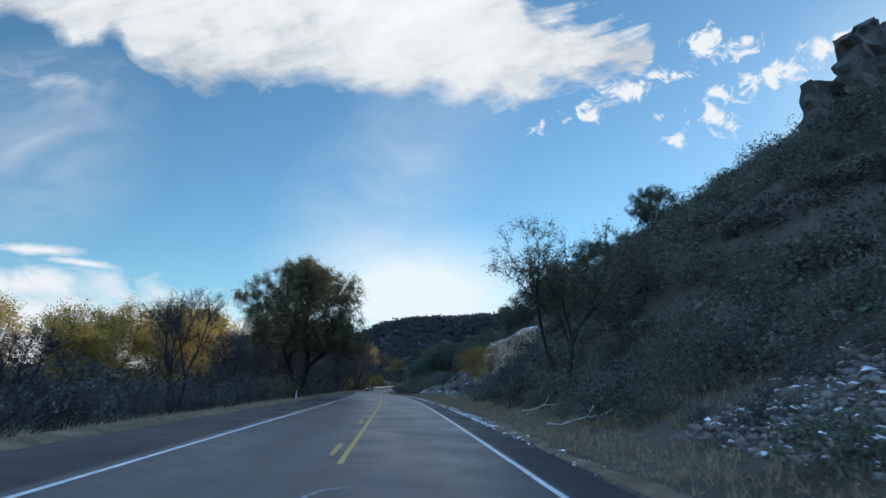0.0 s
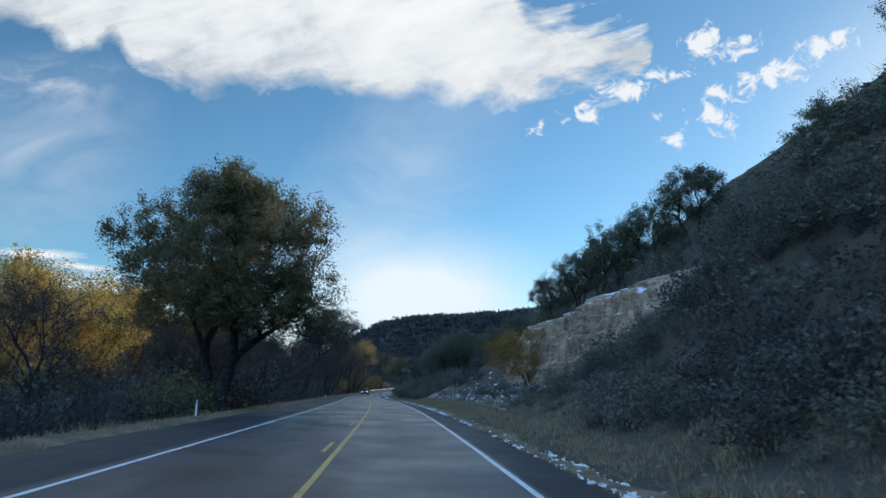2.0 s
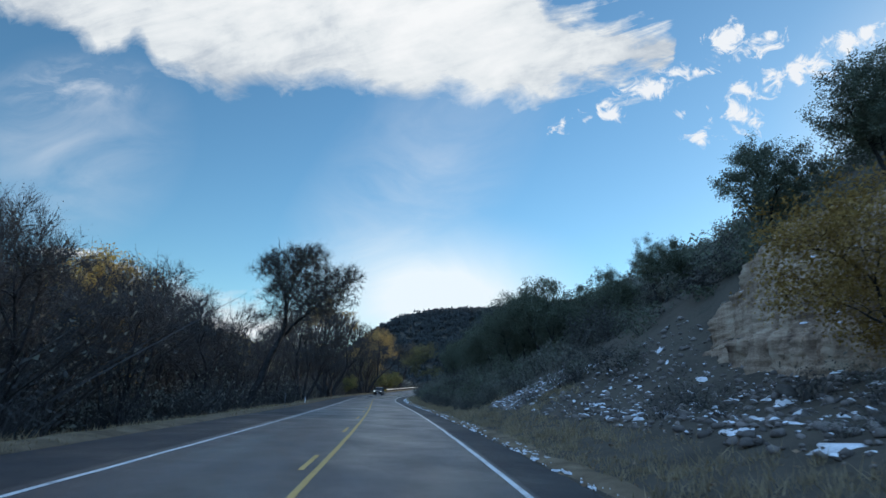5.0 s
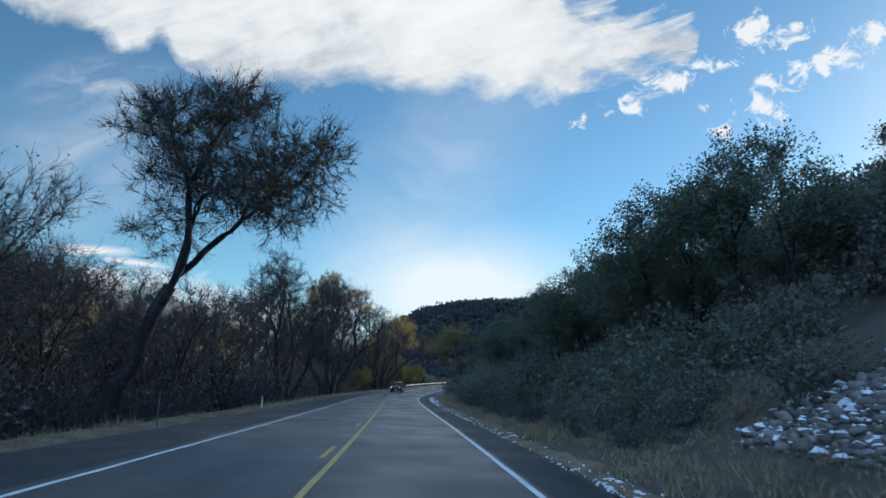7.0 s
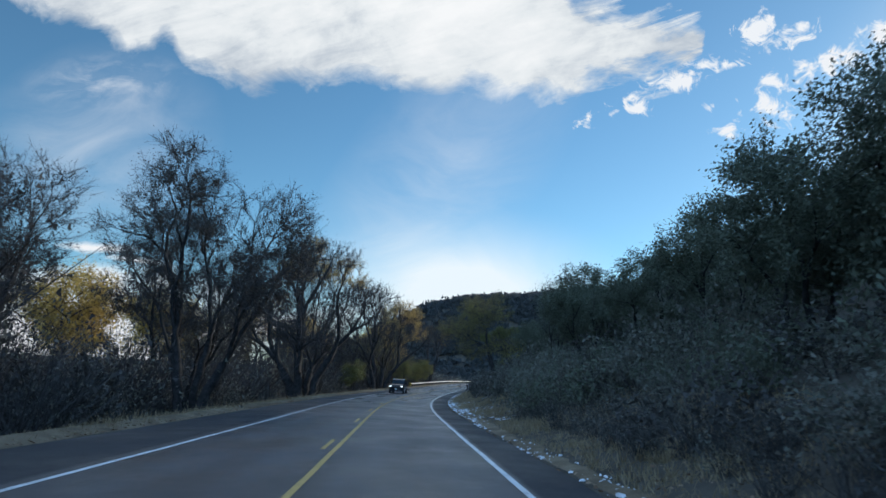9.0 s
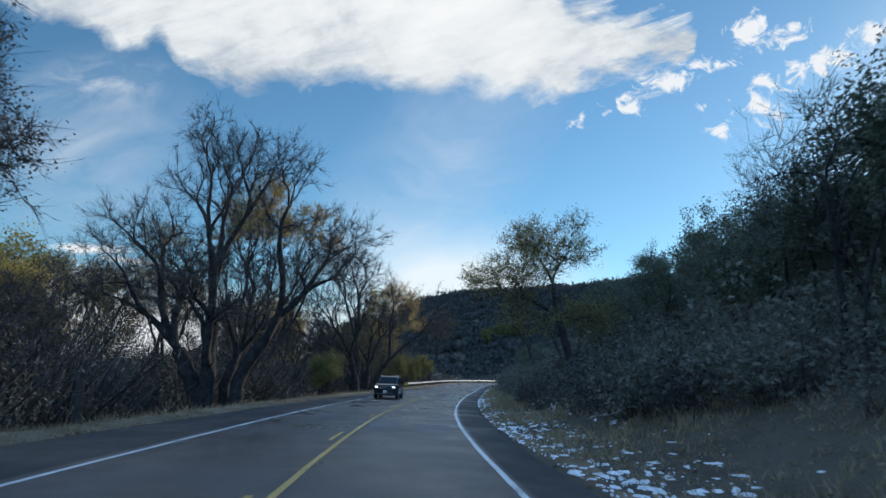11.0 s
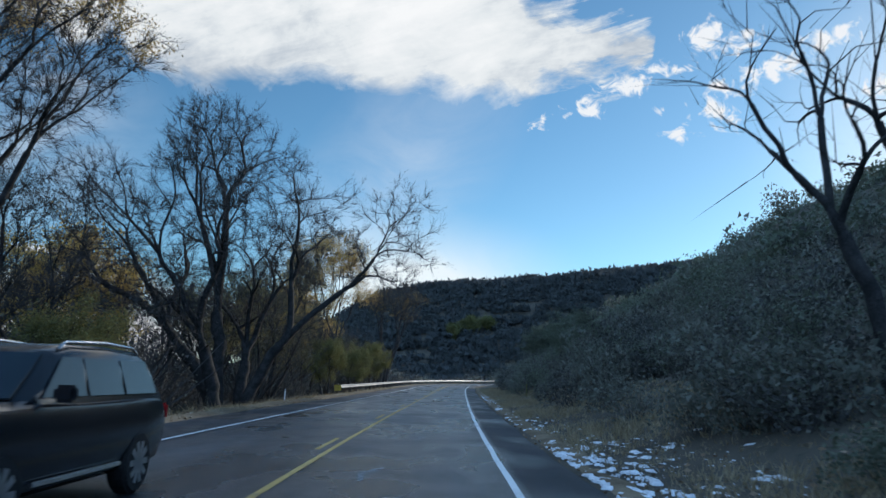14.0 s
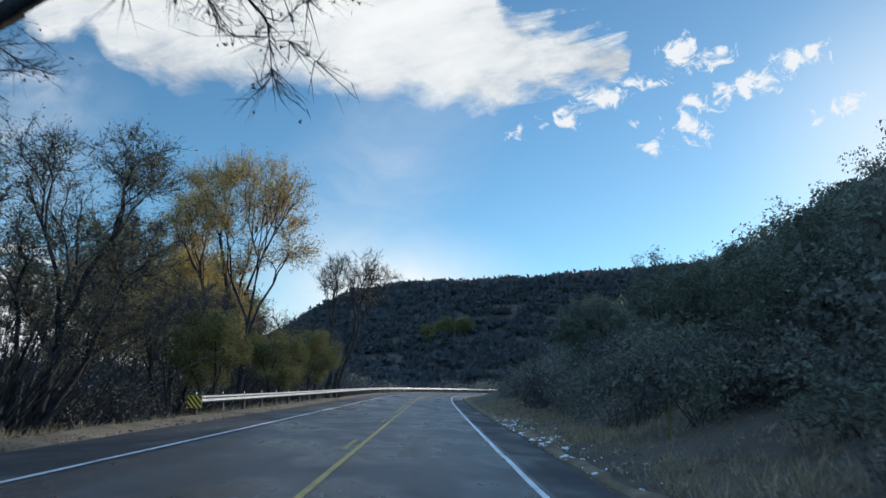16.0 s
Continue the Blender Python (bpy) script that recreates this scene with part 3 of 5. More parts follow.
def groups_of(pts, k, r):
    """Splits points into k near groups."""
    mid = pts[r.choice(len(pts), k, replace=False)]
    for _ in range(3 if len(pts) > 8 else 1):
        g = np.argmin(((pts[:, None] - mid[None]) ** 2).sum(-1), axis=1)
        mid = np.array([pts[g == i].mean(0) if (g == i).any() else mid[i] for i in range(k)])
    return [pts[g == i] for i in range(k) if (g == i).any()]


def crown_tree(seed, blobs, n, trunk, stems=1, split=0.34, bend=0.45, low=1.0, sway=0.25):
    """A tree whose limbs fork until they reach points spread through a crown made of rounded masses (x, y, z and radii)."""
    t = Tree()
    r = np.random.RandomState(seed)
    share = np.array([b[3] * b[4] * b[5] for b in blobs]) ** 0.8
    which = r.choice(len(blobs), n, p=share / share.sum())
    w = r.normal(0, 1, (n, 3))
    w /= np.linalg.norm(w, axis=1)[:, None]
    b = np.array(blobs, float)[which]
    lump = 1 + 0.13 * wave_noise(w[:, 0] * 3, w[:, 1] * 3 + w[:, 2] * 4, seed)
    pts = b[:, :3] + w * b[:, 3:] * (r.uniform(0.08, 1, n) ** 0.42 * lump)[:, None]
    pts = pts[pts[:, 2] > low]

    def arc(p, way, end, rad, thin, level, steps):
        length = np.linalg.norm(end - p)
        mid = p + way * bend * length + r.normal(0, 0.05, 3) * length
        u = np.linspace(0, 1, steps + 1)[:, None]
        line = (1 - u) ** 2 * p + 2 * u * (1 - u) * mid + u * u * end
        line[1:-1] += r.normal(0, 0.016, (steps - 1, 3)) * length
        t.lines.append((line, np.linspace(rad, thin, steps + 1), level))
        if level >= 2:
            w = unit(line[-1] - line[0])
            for _ in range(1 + int(length / 0.35)):
                f = r.uniform(0, steps)
                k = min(int(f), steps - 1)
                t.hold.append((*(line[k] + (line[k + 1] - line[k]) * (f - k)), *w))
        if level >= 2 and steps == 2:
            t.tips.append(line[1])
            t.ways.append(unit(line[2] - line[0]))
        return unit(line[-1] - line[-2])

    def fork(p, way, pts, rad, depth):
        n = len(pts)
        if n == 1:
            way = arc(p, way, pts[0], rad, max(0.004, rad * 0.3), 3, 2)
            t.tips.append(pts[0])
            t.ways.append(way)
            return
        k = 2 if n < 10 or r.rand() < 0.5 else 3
        for q in groups_of(pts, min(k, n), r):
            c = q.mean(0)
            if len(q) > 1:
                c = p + (c - p) * r.uniform(0.4, 0.62)
            a = max(0.008, min(0.9 * rad, rad * (len(q) / n) ** 0.42))
            if len(q) == 1:
                way2 = arc(p, way, c, a, max(0.004, a * 0.3), 3, 2)
                t.tips.append(c)
                t.ways.append(way2)
            else:
                way2 = arc(p, way, c, a, a * 0.82, 1 if depth < 2 else 2, 4 if depth < 4 else 2)
                fork(c, way2, q, a * 0.82, depth + 1)

    for i, q in enumerate(groups_of(pts, stems, r) if stems > 1 else [pts]):
        c = q.mean(0)
        foot_at = np.array([c[0], c[1], 0.0])
        foot_at = foot_at / (np.linalg.norm(foot_at) + 1e-6) * (0.9 * trunk + 0.25 * (stems > 1)) * (1 if stems > 1 else 0)
        end = foot_at + (c - foot_at) * split
        rad = trunk * (len(q) / len(pts)) ** 0.4
        way = unit(np.array([sway * (c[0] - foot_at[0]), sway * (c[1] - foot_at[1]), c[2]]))
        way = arc(foot_at - np.array([0, 0, 0.3]), way, end, rad * 1.15, rad * 0.85, 0, 7)
        fork(end, way, q, rad * 0.85, 0)
    return t


def clumps(seed, blobs, n, rad):
    """Breaks the large masses of a crown into n rounded clumps near their outsides, with gaps between."""
    r = np.random.RandomState(seed)
    vol = np.array([b[3] * b[4] * b[5] for b in blobs])
    out = []
    for k in r.choice(len(blobs), n, p=vol / vol.sum()):
        b = np.array(blobs[k], float)
        w = unit(r.normal(0, 1, 3) + np.array([0, 0, 0.25]))
        q = rad * r.uniform(0.7, 1.3)
        c = b[:3] + w * np.maximum(b[3:] - 0.8 * q, 0.2 * b[3:]) * r.uniform(0.5, 1.0) ** 0.6
        out.append((*c, q * 1.1, q * 1.1, q * 0.85))
    return out


def leaf_quads(centres, size, r, flat=0.0):
    """Small four-cornered leaves, bent along the middle, one at each centre."""
    n = len(centres)
    a = r.normal(0, 1, (n, 3))
    a[:, 2] *= 1 - flat
    a /= np.linalg.norm(a, axis=1)[:, None]
    b = np.cross(a, r.normal(0, 1, (n, 3)))
    b /= np.linalg.norm(b, axis=1)[:, None] + 1e-9
    sz = size * r.uniform(0.6, 1.35, (n, 1))
    v = np.stack([centres - a * sz, centres + b * sz * 0.55, centres + a * sz, centres - b * sz * 0.55], 1)
    return v.reshape(-1, 3), np.arange(n * 4).reshape(-1, 4)


def leaf_tris(centres, size, r):
    """Single three-cornered leaves for dense or distant foliage."""
    n = len(centres)
    a = r.normal(0, 1, (n, 3))
    a /= np.linalg.norm(a, axis=1)[:, None]
    b = np.cross(a, r.normal(0, 1, (n, 3)))
    b /= np.linalg.norm(b, axis=1)[:, None] + 1e-9
    sz = size * r.uniform(0.6, 1.4, (n, 1))
    v = np.stack([centres - a * sz, centres + (a * 0.25 + b * 0.7) * sz, centres + (a * 0.85 - b * 0.45) * sz], 1)
    return v.reshape(-1, 3), np.arange(n * 3).reshape(-1, 3)


def twig_slivers(centres, size, r, up=0.5, width=0.012, a=None):
    """Fine twigs as thin three-sided slivers pointing out and up."""
    n = len(centres)
    a = r.normal(0, 1, (n, 3)) + np.array([0, 0, up]) if a is None else a
    a = a / np.linalg.norm(a, axis=1)[:, None]
    b = np.cross(a, r.normal(0, 1, (n, 3)))
    b /= np.linalg.norm(b, axis=1)[:, None] + 1e-9
    sz = size * r.uniform(0.5, 1.4, (n, 1))
    v = np.stack([centres - b * width, centres + b * width, centres + a * sz], 1)
    return v.reshape(-1, 3), np.arange(n * 3).reshape(-1, 3)


def tree_thing(name, place, tree, label, category="tree", bark=None, leaf=None, leaves=0, size=0.14, scatter=0.35, twigs=0, twig=0.5, twig_up=0.5, group="", twig_w=0.012, twig_mat=None, fine=False, leaf_from=0.0):
    """A tree: an Empty at its foot with a trunk and a crown under it."""
    ob = thing(name, place, label, category, group)
    bark = bark or M_BARK
    for n, line in enumerate([q for q in tree.lines if q[2] == 0]):
        one = Tree()
        one.lines = [line]
        v, f = one.wood()
        part("trunk" if n == 0 else "stem", mesh_np("trunk", v, f, bark, smooth=True), ob)
    r = np.random.RandomState(len(tree.lines))
    vs, fs, idx, base = [], [], [], 0
    v, f = tree.wood(1, 9)
    if len(v):
        vs.append(v), fs.append(f), idx.append(np.zeros(len(f)))
        base += len(v)
    tips = np.array(tree.tips)
    if len(tips):
        ways = np.array(tree.ways)
        if twigs:
            # first shoots stand off the fine branches, second ones off the first
            hold = np.array(tree.hold)
            one = twigs * 2 // 5
            i = r.randint(0, len(hold), one)
            a = hold[i, 3:] + r.normal(0, 0.42, (one, 3)) + np.array([0, 0, twig_up * 0.35])
            a /= np.linalg.norm(a, axis=1)[:, None]
            long = twig * 1.7 * r.uniform(0.5, 1.35, (one, 1))
            b = np.cross(a, r.normal(0, 1, (one, 3)))
            b *= twig_w / (np.linalg.norm(b, axis=1)[:, None] + 1e-9)
            c = hold[i, :3]
            v = np.stack([c - b, c + b, c + a * long], 1).reshape(-1, 3)
            f = np.arange(one * 3).reshape(-1, 3)
            vs.append(v), fs.append(f + base), idx.append(np.full(len(f), 2))
            base += len(v)
            k = r.randint(0, one, twigs - one)
            c = c[k] + a[k] * long[k] * r.uniform(0.15, 0.85, (twigs - one, 1))
            v, f = twig_slivers(c, twig * 0.8, r, 0, twig_w * 0.7, a[k] + r.normal(0, 0.38, (twigs - one, 3)) + np.array([0, 0, twig_up * 0.3]))
            vs.append(v), fs.append(f + base), idx.append(np.full(len(f), 2))
            base += len(v)
        if leaves:
            leafy = np.nonzero(tips[:, 2] > leaf_from)[0]
            i = leafy[r.randint(0, len(leafy), leaves)]
            c = tips[i] + ways[i] * (r.uniform(-0.5, 1, leaves) * twig)[:, None] + np.clip(r.normal(0, scatter, (leaves, 3)), -1.6 * scatter, 1.6 * scatter)
            v, f = (leaf_tris if fine else leaf_quads)(c, size, r)
            vs.append(v), fs.append(f + base), idx.append(np.full(len(f), 1))
            base += len(v)
    if vs:
        part("crown", mesh_np("crown", np.concatenate(vs), fs, [bark, leaf or M_OLIVE, twig_mat or M_TWIG], index=np.concatenate(idx)), ob)
    return ob


def foot(s, d, sink=0.1):
    p = road_point(s, d)
    return Vector((p[0], p[1], float(land(np.array([p[0]]), np.array([p[1]]))[0]) - sink))


def shrub_template(seed, n, size, squash=0.8, stems=10, lumps=7):
    """A lumpy bush about one metre in radius and as high: leaves on several overlapping lumps and some bare stems."""
    r = np.random.RandomState(seed)
    cs = r.normal(0, 0.36, (lumps, 3)) * np.array([1, 1, 0.55]) + np.array([0, 0, 0.55])
    rs = r.uniform(0.28, 0.55, lumps)
    which = r.randint(0, lumps, n)
    w = r.normal(0, 1, (n, 3))
    w /= np.linalg.norm(w, axis=1)[:, None]
    c = cs[which] + w * (rs[which] * r.uniform(0.55, 1.08, n) ** 0.6)[:, None]
    c[:, 2] = np.abs(c[:, 2]) * squash
    v, f = leaf_tris(c, size, r)
    b = np.zeros((stems, 3))
    b[:, :2] = r.normal(0, 0.12, (stems, 2))
    tv, tf = [], []
    a = r.normal(0, 0.55, (stems, 3))
    a[:, 2] = r.uniform(0.9, 1.4, stems)
    a[:, 2] *= squash
    side = np.cross(a, r.normal(0, 1, (stems, 3)))
    side /= np.linalg.norm(side, axis=1)[:, None]
    sv = np.stack([b - side * 0.009, b + side * 0.009, b + a * 0.8], 1).reshape(-1, 3)
    sf = np.arange(stems * 3).reshape(-1, 3)
    return v, f, sv, sf


def thicket(name, templates, places, sizes, mats, label, category="brush", seed=0, sink=0.15, tall=(0.8, 1.3)):
    """Many bushes as one object of uncountable stuff. mats: leaf materials, then stem."""
    r = np.random.RandomState(seed)
    vs, fq, ft, iq, it, base = [], [], [], [], [], 0
    for p, sz in zip(places, sizes):
        v, f, sv, sf = templates[r.randint(len(templates))]
        a = r.uniform(0, 6.283)
        rot = np.array([[math.cos(a), -math.sin(a), 0], [math.sin(a), math.cos(a), 0], [0, 0, r.uniform(*tall)]])
        at = np.asarray(p) - np.array([0, 0, sink])
        m = r.randint(len(mats) - 1)
        vs += [v @ rot.T * sz + at, sv @ rot.T * sz + at]
        fq.append(f + base), iq.append(np.full(len(f), m))
        base += len(v)
        ft.append(sf + base), it.append(np.full(len(sf), len(mats) - 1))
        base += len(sv)
    me = mesh_np(name, np.concatenate(vs), [np.concatenate(fq), np.concatenate(ft)], mats, index=np.concatenate([np.concatenate(iq), np.concatenate(it)]))
    return tagged(new(name, me), label, category, kind="stuff")


def scatter(n, s_range, d_range, seed, power=1.0, keep=None):
    r = np.random.RandomState(seed)
    s = r.uniform(*s_range, n)
    d = d_range[0] + (d_range[1] - d_range[0]) * r.uniform(0, 1, n) ** power
    if keep is not None:
        k = keep(s, d)
        s, d = s[k], d[k]
    p = road_point(s, d)
    p[:, 2] = land(p[:, 0], p[:, 1])
    return p, s, d


T_FINE = [shrub_template(80 + k, 1050, 0.04, 0.85, 30, 9) for k in range(6)]
T_LEAFY = [shrub_template(k, 680, 0.042, 0.85, 14, 11) for k in range(6)]
T_BARE = [shrub_template(20 + k, 240, 0.038, 0.9, 60, 9) for k in range(5)]
T_TALL = [shrub_template(70 + k, 620, 0.019, 0.9, 110, 14) for k in range(5)]
T_FAR = [shrub_template(40 + k, 300, 0.072, 0.8, 5, 9) for k in range(4)]
T_MID = [shrub_template(50 + k, 170, 0.084, 0.8, 3) for k in range(4)]
T_VERYFAR = [shrub_template(60 + k, 36, 0.3, 0.75, 0) for k in range(4)]
ROCKY = [(6, 18, 8.2, 12.5), (77, 122, 8.5, 22), (127, 137, 8.6, 12.5), (100, 128, 24, 31)]


def off_rocks(s, d):
    ok = np.ones(len(s), bool)
    for a, b, c, e in ROCKY:
        ok &= ~((s > a) & (s < b) & (d > c) & (d < e))
    return ok


def build_brush():
    r = np.random.RandomState(77)
    p, s, d = scatter(450, (-2, 345), (8.0, 13.5), 1, 1.0, lambda s, d: off_rocks(s, d) & ((s < 60) | (s > 126)))
    thicket("roadside_brush", T_FINE, p, r.uniform(1.0, 2.3, len(p)), [M_BRUSH, M_OAK, M_GREY, M_BRUSH, M_TWIG], "dense dark brush at the foot of a hillside", seed=1)
    p, s, d = scatter(760, (-2, 375), (12.5, 33), 21, 1.15, off_rocks)
    thicket("hillside_brush", T_LEAFY, p, r.uniform(1.3, 2.9, len(p)) * np.where(s < 76, 0.62, 1.0), [M_BRUSH, M_OAK, M_GREY, M_BRUSH, M_TWIG], "dense dark green and brown brush on a hillside", seed=11)
    p, s, d = scatter(230, (-10, 112), (27, 72), 23, 1.2, off_rocks)
    thicket("upper_brush", T_LEAFY, p, r.uniform(1.0, 2.2, len(p)), [M_BRUSH, M_OAK, M_TWIG], "dark evergreen scrub on the upper slope", seed=21)
    p, s, d = scatter(95, (14, 56), (7.9, 13.5), 30, 1.0, off_rocks)
    thicket("roadside_brush", T_LEAFY, p, r.uniform(0.6, 1.25, len(p)), [M_BRUSH, M_GREY, M_OAK, M_TWIG], "dense dark brush at the foot of a hillside", seed=34)
    p, s, d = scatter(680, (150, 440), (28, 125), 2, 1.9)
    thicket("upper_brush", T_FAR, p, r.uniform(1.8, 4.0, len(p)), [M_BRUSH, M_OAK, M_TWIG], "dark evergreen scrub on the upper slope", seed=2)
    p, s, d = scatter(190, (6, 72), (13.5, 32), 22)
    thicket("hillside_brush", T_LEAFY, p, r.uniform(0.9, 1.7, len(p)), [M_BRUSH, M_OAK, M_GREY, M_TWIG], "dense dark green and brown brush on a hillside", seed=13)
    p, s, d = scatter(1150, (-2, 375), (17, 46), 8, 1.1, off_rocks)
    thicket("low_scrub", T_MID, p, r.uniform(0.9, 1.9, len(p)), [M_BRUSH, M_GREY, M_OAK, M_TWIG], "low dark scrub covering a hillside", seed=12, tall=(0.5, 0.8))
    p, s, d = scatter(160, (138, 192), (6.9, 9.6), 37)
    thicket("roadside_brush", T_BARE, p, r.uniform(0.5, 1.1, len(p)), [M_GREY, M_BRUSH, M_TWIG], "low dry brush beside the road", seed=33)
    p, s, d = scatter(860, (-5, 400), (-26, -10.6), 3, 1.15, lambda s, d: (s < 186) | (d < -13.8))
    thicket("roadside_thicket", T_BARE, p, r.uniform(1.6, 3.4, len(p)), [M_GREY, M_BRUSH, M_GREY, M_TWIG], "dense leafless grey-brown roadside thicket", seed=3)
    p, s, d = scatter(400, (95, 400), (-36, -15), 44)
    thicket("creek_thicket", T_TALL, p, r.uniform(3.8, 7.4, len(p)) * np.where(s > 200, 0.9, 1.0), [M_GREY, M_BRUSH, M_GREY, M_TWIG], "tall dense grey-brown thicket along a creek", seed=31)
    p, s, d = scatter(560, (0, 520), (-80, -24), 4)
    thicket("riverside_thicket", T_MID, p, r.uniform(2.8, 5.4, len(p)), [M_GREY, M_BRUSH, M_TWIG], "brown riverside thicket behind the road", seed=4)
    p, s, d = scatter(60, (74, 146), (9.2, 15.5), 14)
    thicket("talus_brush", T_BARE, p, r.uniform(0.5, 1.2, len(p)), [M_GREY, M_BRUSH, M_TWIG], "small dry shrubs among fallen rocks", seed=9)
    p, s, d = scatter(230, (-2, 46), (11, 36), 24, 1.0, off_rocks)
    thicket("low_scrub", T_FINE, p, r.uniform(0.7, 1.5, len(p)), [M_BRUSH, M_GREY, M_OAK, M_TWIG], "low dark scrub covering a hillside", seed=15, tall=(0.6, 0.9))
    p, s, d = scatter(260, (44, 80), (9, 22), 25, 1.0, off_rocks)
    thicket("low_scrub", T_BARE, p, r.uniform(0.8, 1.7, len(p)), [M_BRUSH, M_GREY, M_OAK, M_TWIG], "low dark scrub covering a hillside", seed=16, tall=(0.6, 0.9))
    p, s, d = scatter(330, (48, 80), (8.6, 33), 29, 1.0, off_rocks)
    thicket("hillside_brush", T_LEAFY, p, r.uniform(0.7, 1.35, len(p)), [M_BRUSH, M_GREY, M_OAK, M_TWIG], "dense dark green and brown brush on a hillside", seed=19, tall=(0.6, 0.9))
    p, s, d = scatter(1600, (-2, 80), (13, 58), 28, 1.0, off_rocks)
    thicket("low_scrub", T_MID, p, r.uniform(1.0, 1.8, len(p)), [M_BRUSH, M_GREY, M_OAK, M_TWIG], "low dark scrub covering a hillside", seed=20, tall=(0.5, 0.8))
    p, s, d = scatter(34, (70, 104), (-17, -10.6), 26)
    thicket("creek_thicket", T_FINE, p, r.uniform(1.8, 3.2, len(p)), [M_GREY, M_OLIVE, M_GREY, M_TWIG], "tall dense grey-brown thicket along a creek", seed=17)
    p, s, d = scatter(45, (5, 19), (7.8, 13), 27)
    thicket("talus_brush", T_BARE, p, r.uniform(0.4, 1.0, len(p)), [M_GREY, M_BRUSH, M_TWIG], "small dry shrubs among fallen rocks", seed=18)
    # far slopes
    r2 = np.random.RandomState(5)
    x, y = r2.uniform(-140, 450, 6800), r2.uniform(520, 800, 6800)
    s, d = nearest(x, y)
    k = (np.abs(d) > 16) & ((d < 0) | (d > 60))
    x, y = x[k], y[k]
    p = np.stack([x, y, land(x, y)], -1)
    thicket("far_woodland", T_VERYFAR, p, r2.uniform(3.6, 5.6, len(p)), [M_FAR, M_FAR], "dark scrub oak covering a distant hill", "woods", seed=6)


build_brush()


def build_left_trees():
    # big leafy cottonwood
    crown = clumps(3, [(0.5, 0, 10.0, 7.7, 7.2, 7.0)], 74, 1.8) + [(0.5, 0, 9.5, 5.0, 5.0, 5.0)]
    t = crown_tree(3, crown + [(5.4, -0.5, 4.9, 2.6, 2.8, 2.4), (5.8, 5, 4.8, 3.0, 4.2, 3.0), (6.2, 1.5, 6.8, 2.4, 3.6, 2.2), (4.4, -3, 7.2, 3.2, 2.6, 2.2), (-5, 1, 6.2, 2.8, 3, 2.4), (0, 4, 5, 4, 3.5, 3)], 2900, 0.55, 2, 0.32, 0.4)
    tree_thing("cottonwood_tree", foot(80.5, -9.9), t, "large cottonwood with dense dull green autumn leaves", leaf=M_OLIVE, leaves=165000, size=0.08, fine=True, scatter=0.2, leaf_from=5.6, twigs=26000, twig=0.4)
    # leaning roadside tree
    t = crown_tree(7, clumps(8, [(4.6, 0, 11.9, 5.6, 5.0, 4.4)], 26, 1.5) + [(4.6, 0, 11.6, 3.2, 3.2, 2.4), (1.8, 0.5, 8.6, 2.0, 2.2, 1.4)], 1900, 0.32, 1, 0.52, 0.35)
    tree_thing("leaning_tree", foot(152, -11), t, "leaning slender tree with thin green-brown foliage", leaf=M_OLIVE, leaves=9000, size=0.05, scatter=0.12, twigs=52000, twig=0.42, twig_w=0.011, fine=True)
    # bare multi-stemmed cottonwood
    t = crown_tree(11, clumps(12, [(0.6, 0, 11.2, 9.4, 8.8, 9.0)], 24, 2.3) + [(7.0, 0, 10.3, 3.0, 3.0, 3.0), (-7, 0, 7.5, 3.2, 3.2, 2.6), (0.6, 0, 10, 5, 5, 5)], 2300, 0.85, 5, 0.4, 0.45)
    tree_thing("bare_cottonwood", foot(236, -11.6), t, "bare multi-stemmed cottonwood with spreading grey limbs", twigs=52000, twig=0.5, twig_w=0.011)
    # dry-leaved pair before it
    for s, d, h, seed in ((199, -10.9, 18, 15), (208, -15, 16, 16)):
        t = crown_tree(seed, clumps(seed, [(0.3, 0, 0.6 * h, 7.2, 6.6, 0.4 * h)], 24, 1.9) + [(0, 0, 0.55 * h, 4, 4, 0.3 * h)], 1500, 0.42, 4, 0.36)
        tree_thing("dry_tree", foot(s, d), t, "spreading tree with sparse dry brown leaves", leaf=M_GREY, leaves=26000, size=0.06, scatter=0.14, twigs=26000, twig=0.5, twig_w=0.012, fine=True, group="trees beside the creek")
    # tall half-golden trees behind it
    t = crown_tree(13, clumps(13, [(3.0, 0, 18.5, 10.0, 8.0, 8.0)], 44, 2.0) + [(2.5, 0, 16.5, 6.5, 6, 6)], 1500, 0.55, 4, 0.3)
    tree_thing("feathery_tree", foot(271, -22), t, "tall half-bare tree with fine golden-tan leaves", leaf=M_TAN, leaves=36000, size=0.075, scatter=0.2, leaf_from=18.0, twigs=42000, twig=0.55, twig_w=0.012, fine=True, group="trees beside the creek")
    t = crown_tree(14, clumps(14, [(0, 0, 13, 6.5, 6.5, 6.5)], 22, 1.8), 700, 0.36, 3, 0.4)
    tree_thing("feathery_tree", foot(258, -25), t, "half-bare tree with fine golden-tan leaves", leaf=M_TAN, leaves=14000, size=0.07, scatter=0.2, twigs=12000, twig=0.55, twig_w=0.014, fine=True, group="trees beside the creek")
    # cottonwood with a limb over the road
    t = crown_tree(17, clumps(17, [(-3.4, 0, 11.8, 10.2, 9.0, 9.6)], 34, 2.2) + [(-3.4, 0, 11, 6, 6, 6), (9.2, -0.6, 11.6, 4.3, 3.4, 4.2), (10.6, -0.4, 7.6, 1.3, 1.4, 1.1), (4.5, 0, 11.5, 3.5, 3, 2.5)], 2600, 0.8, 5, 0.36, 0.45)
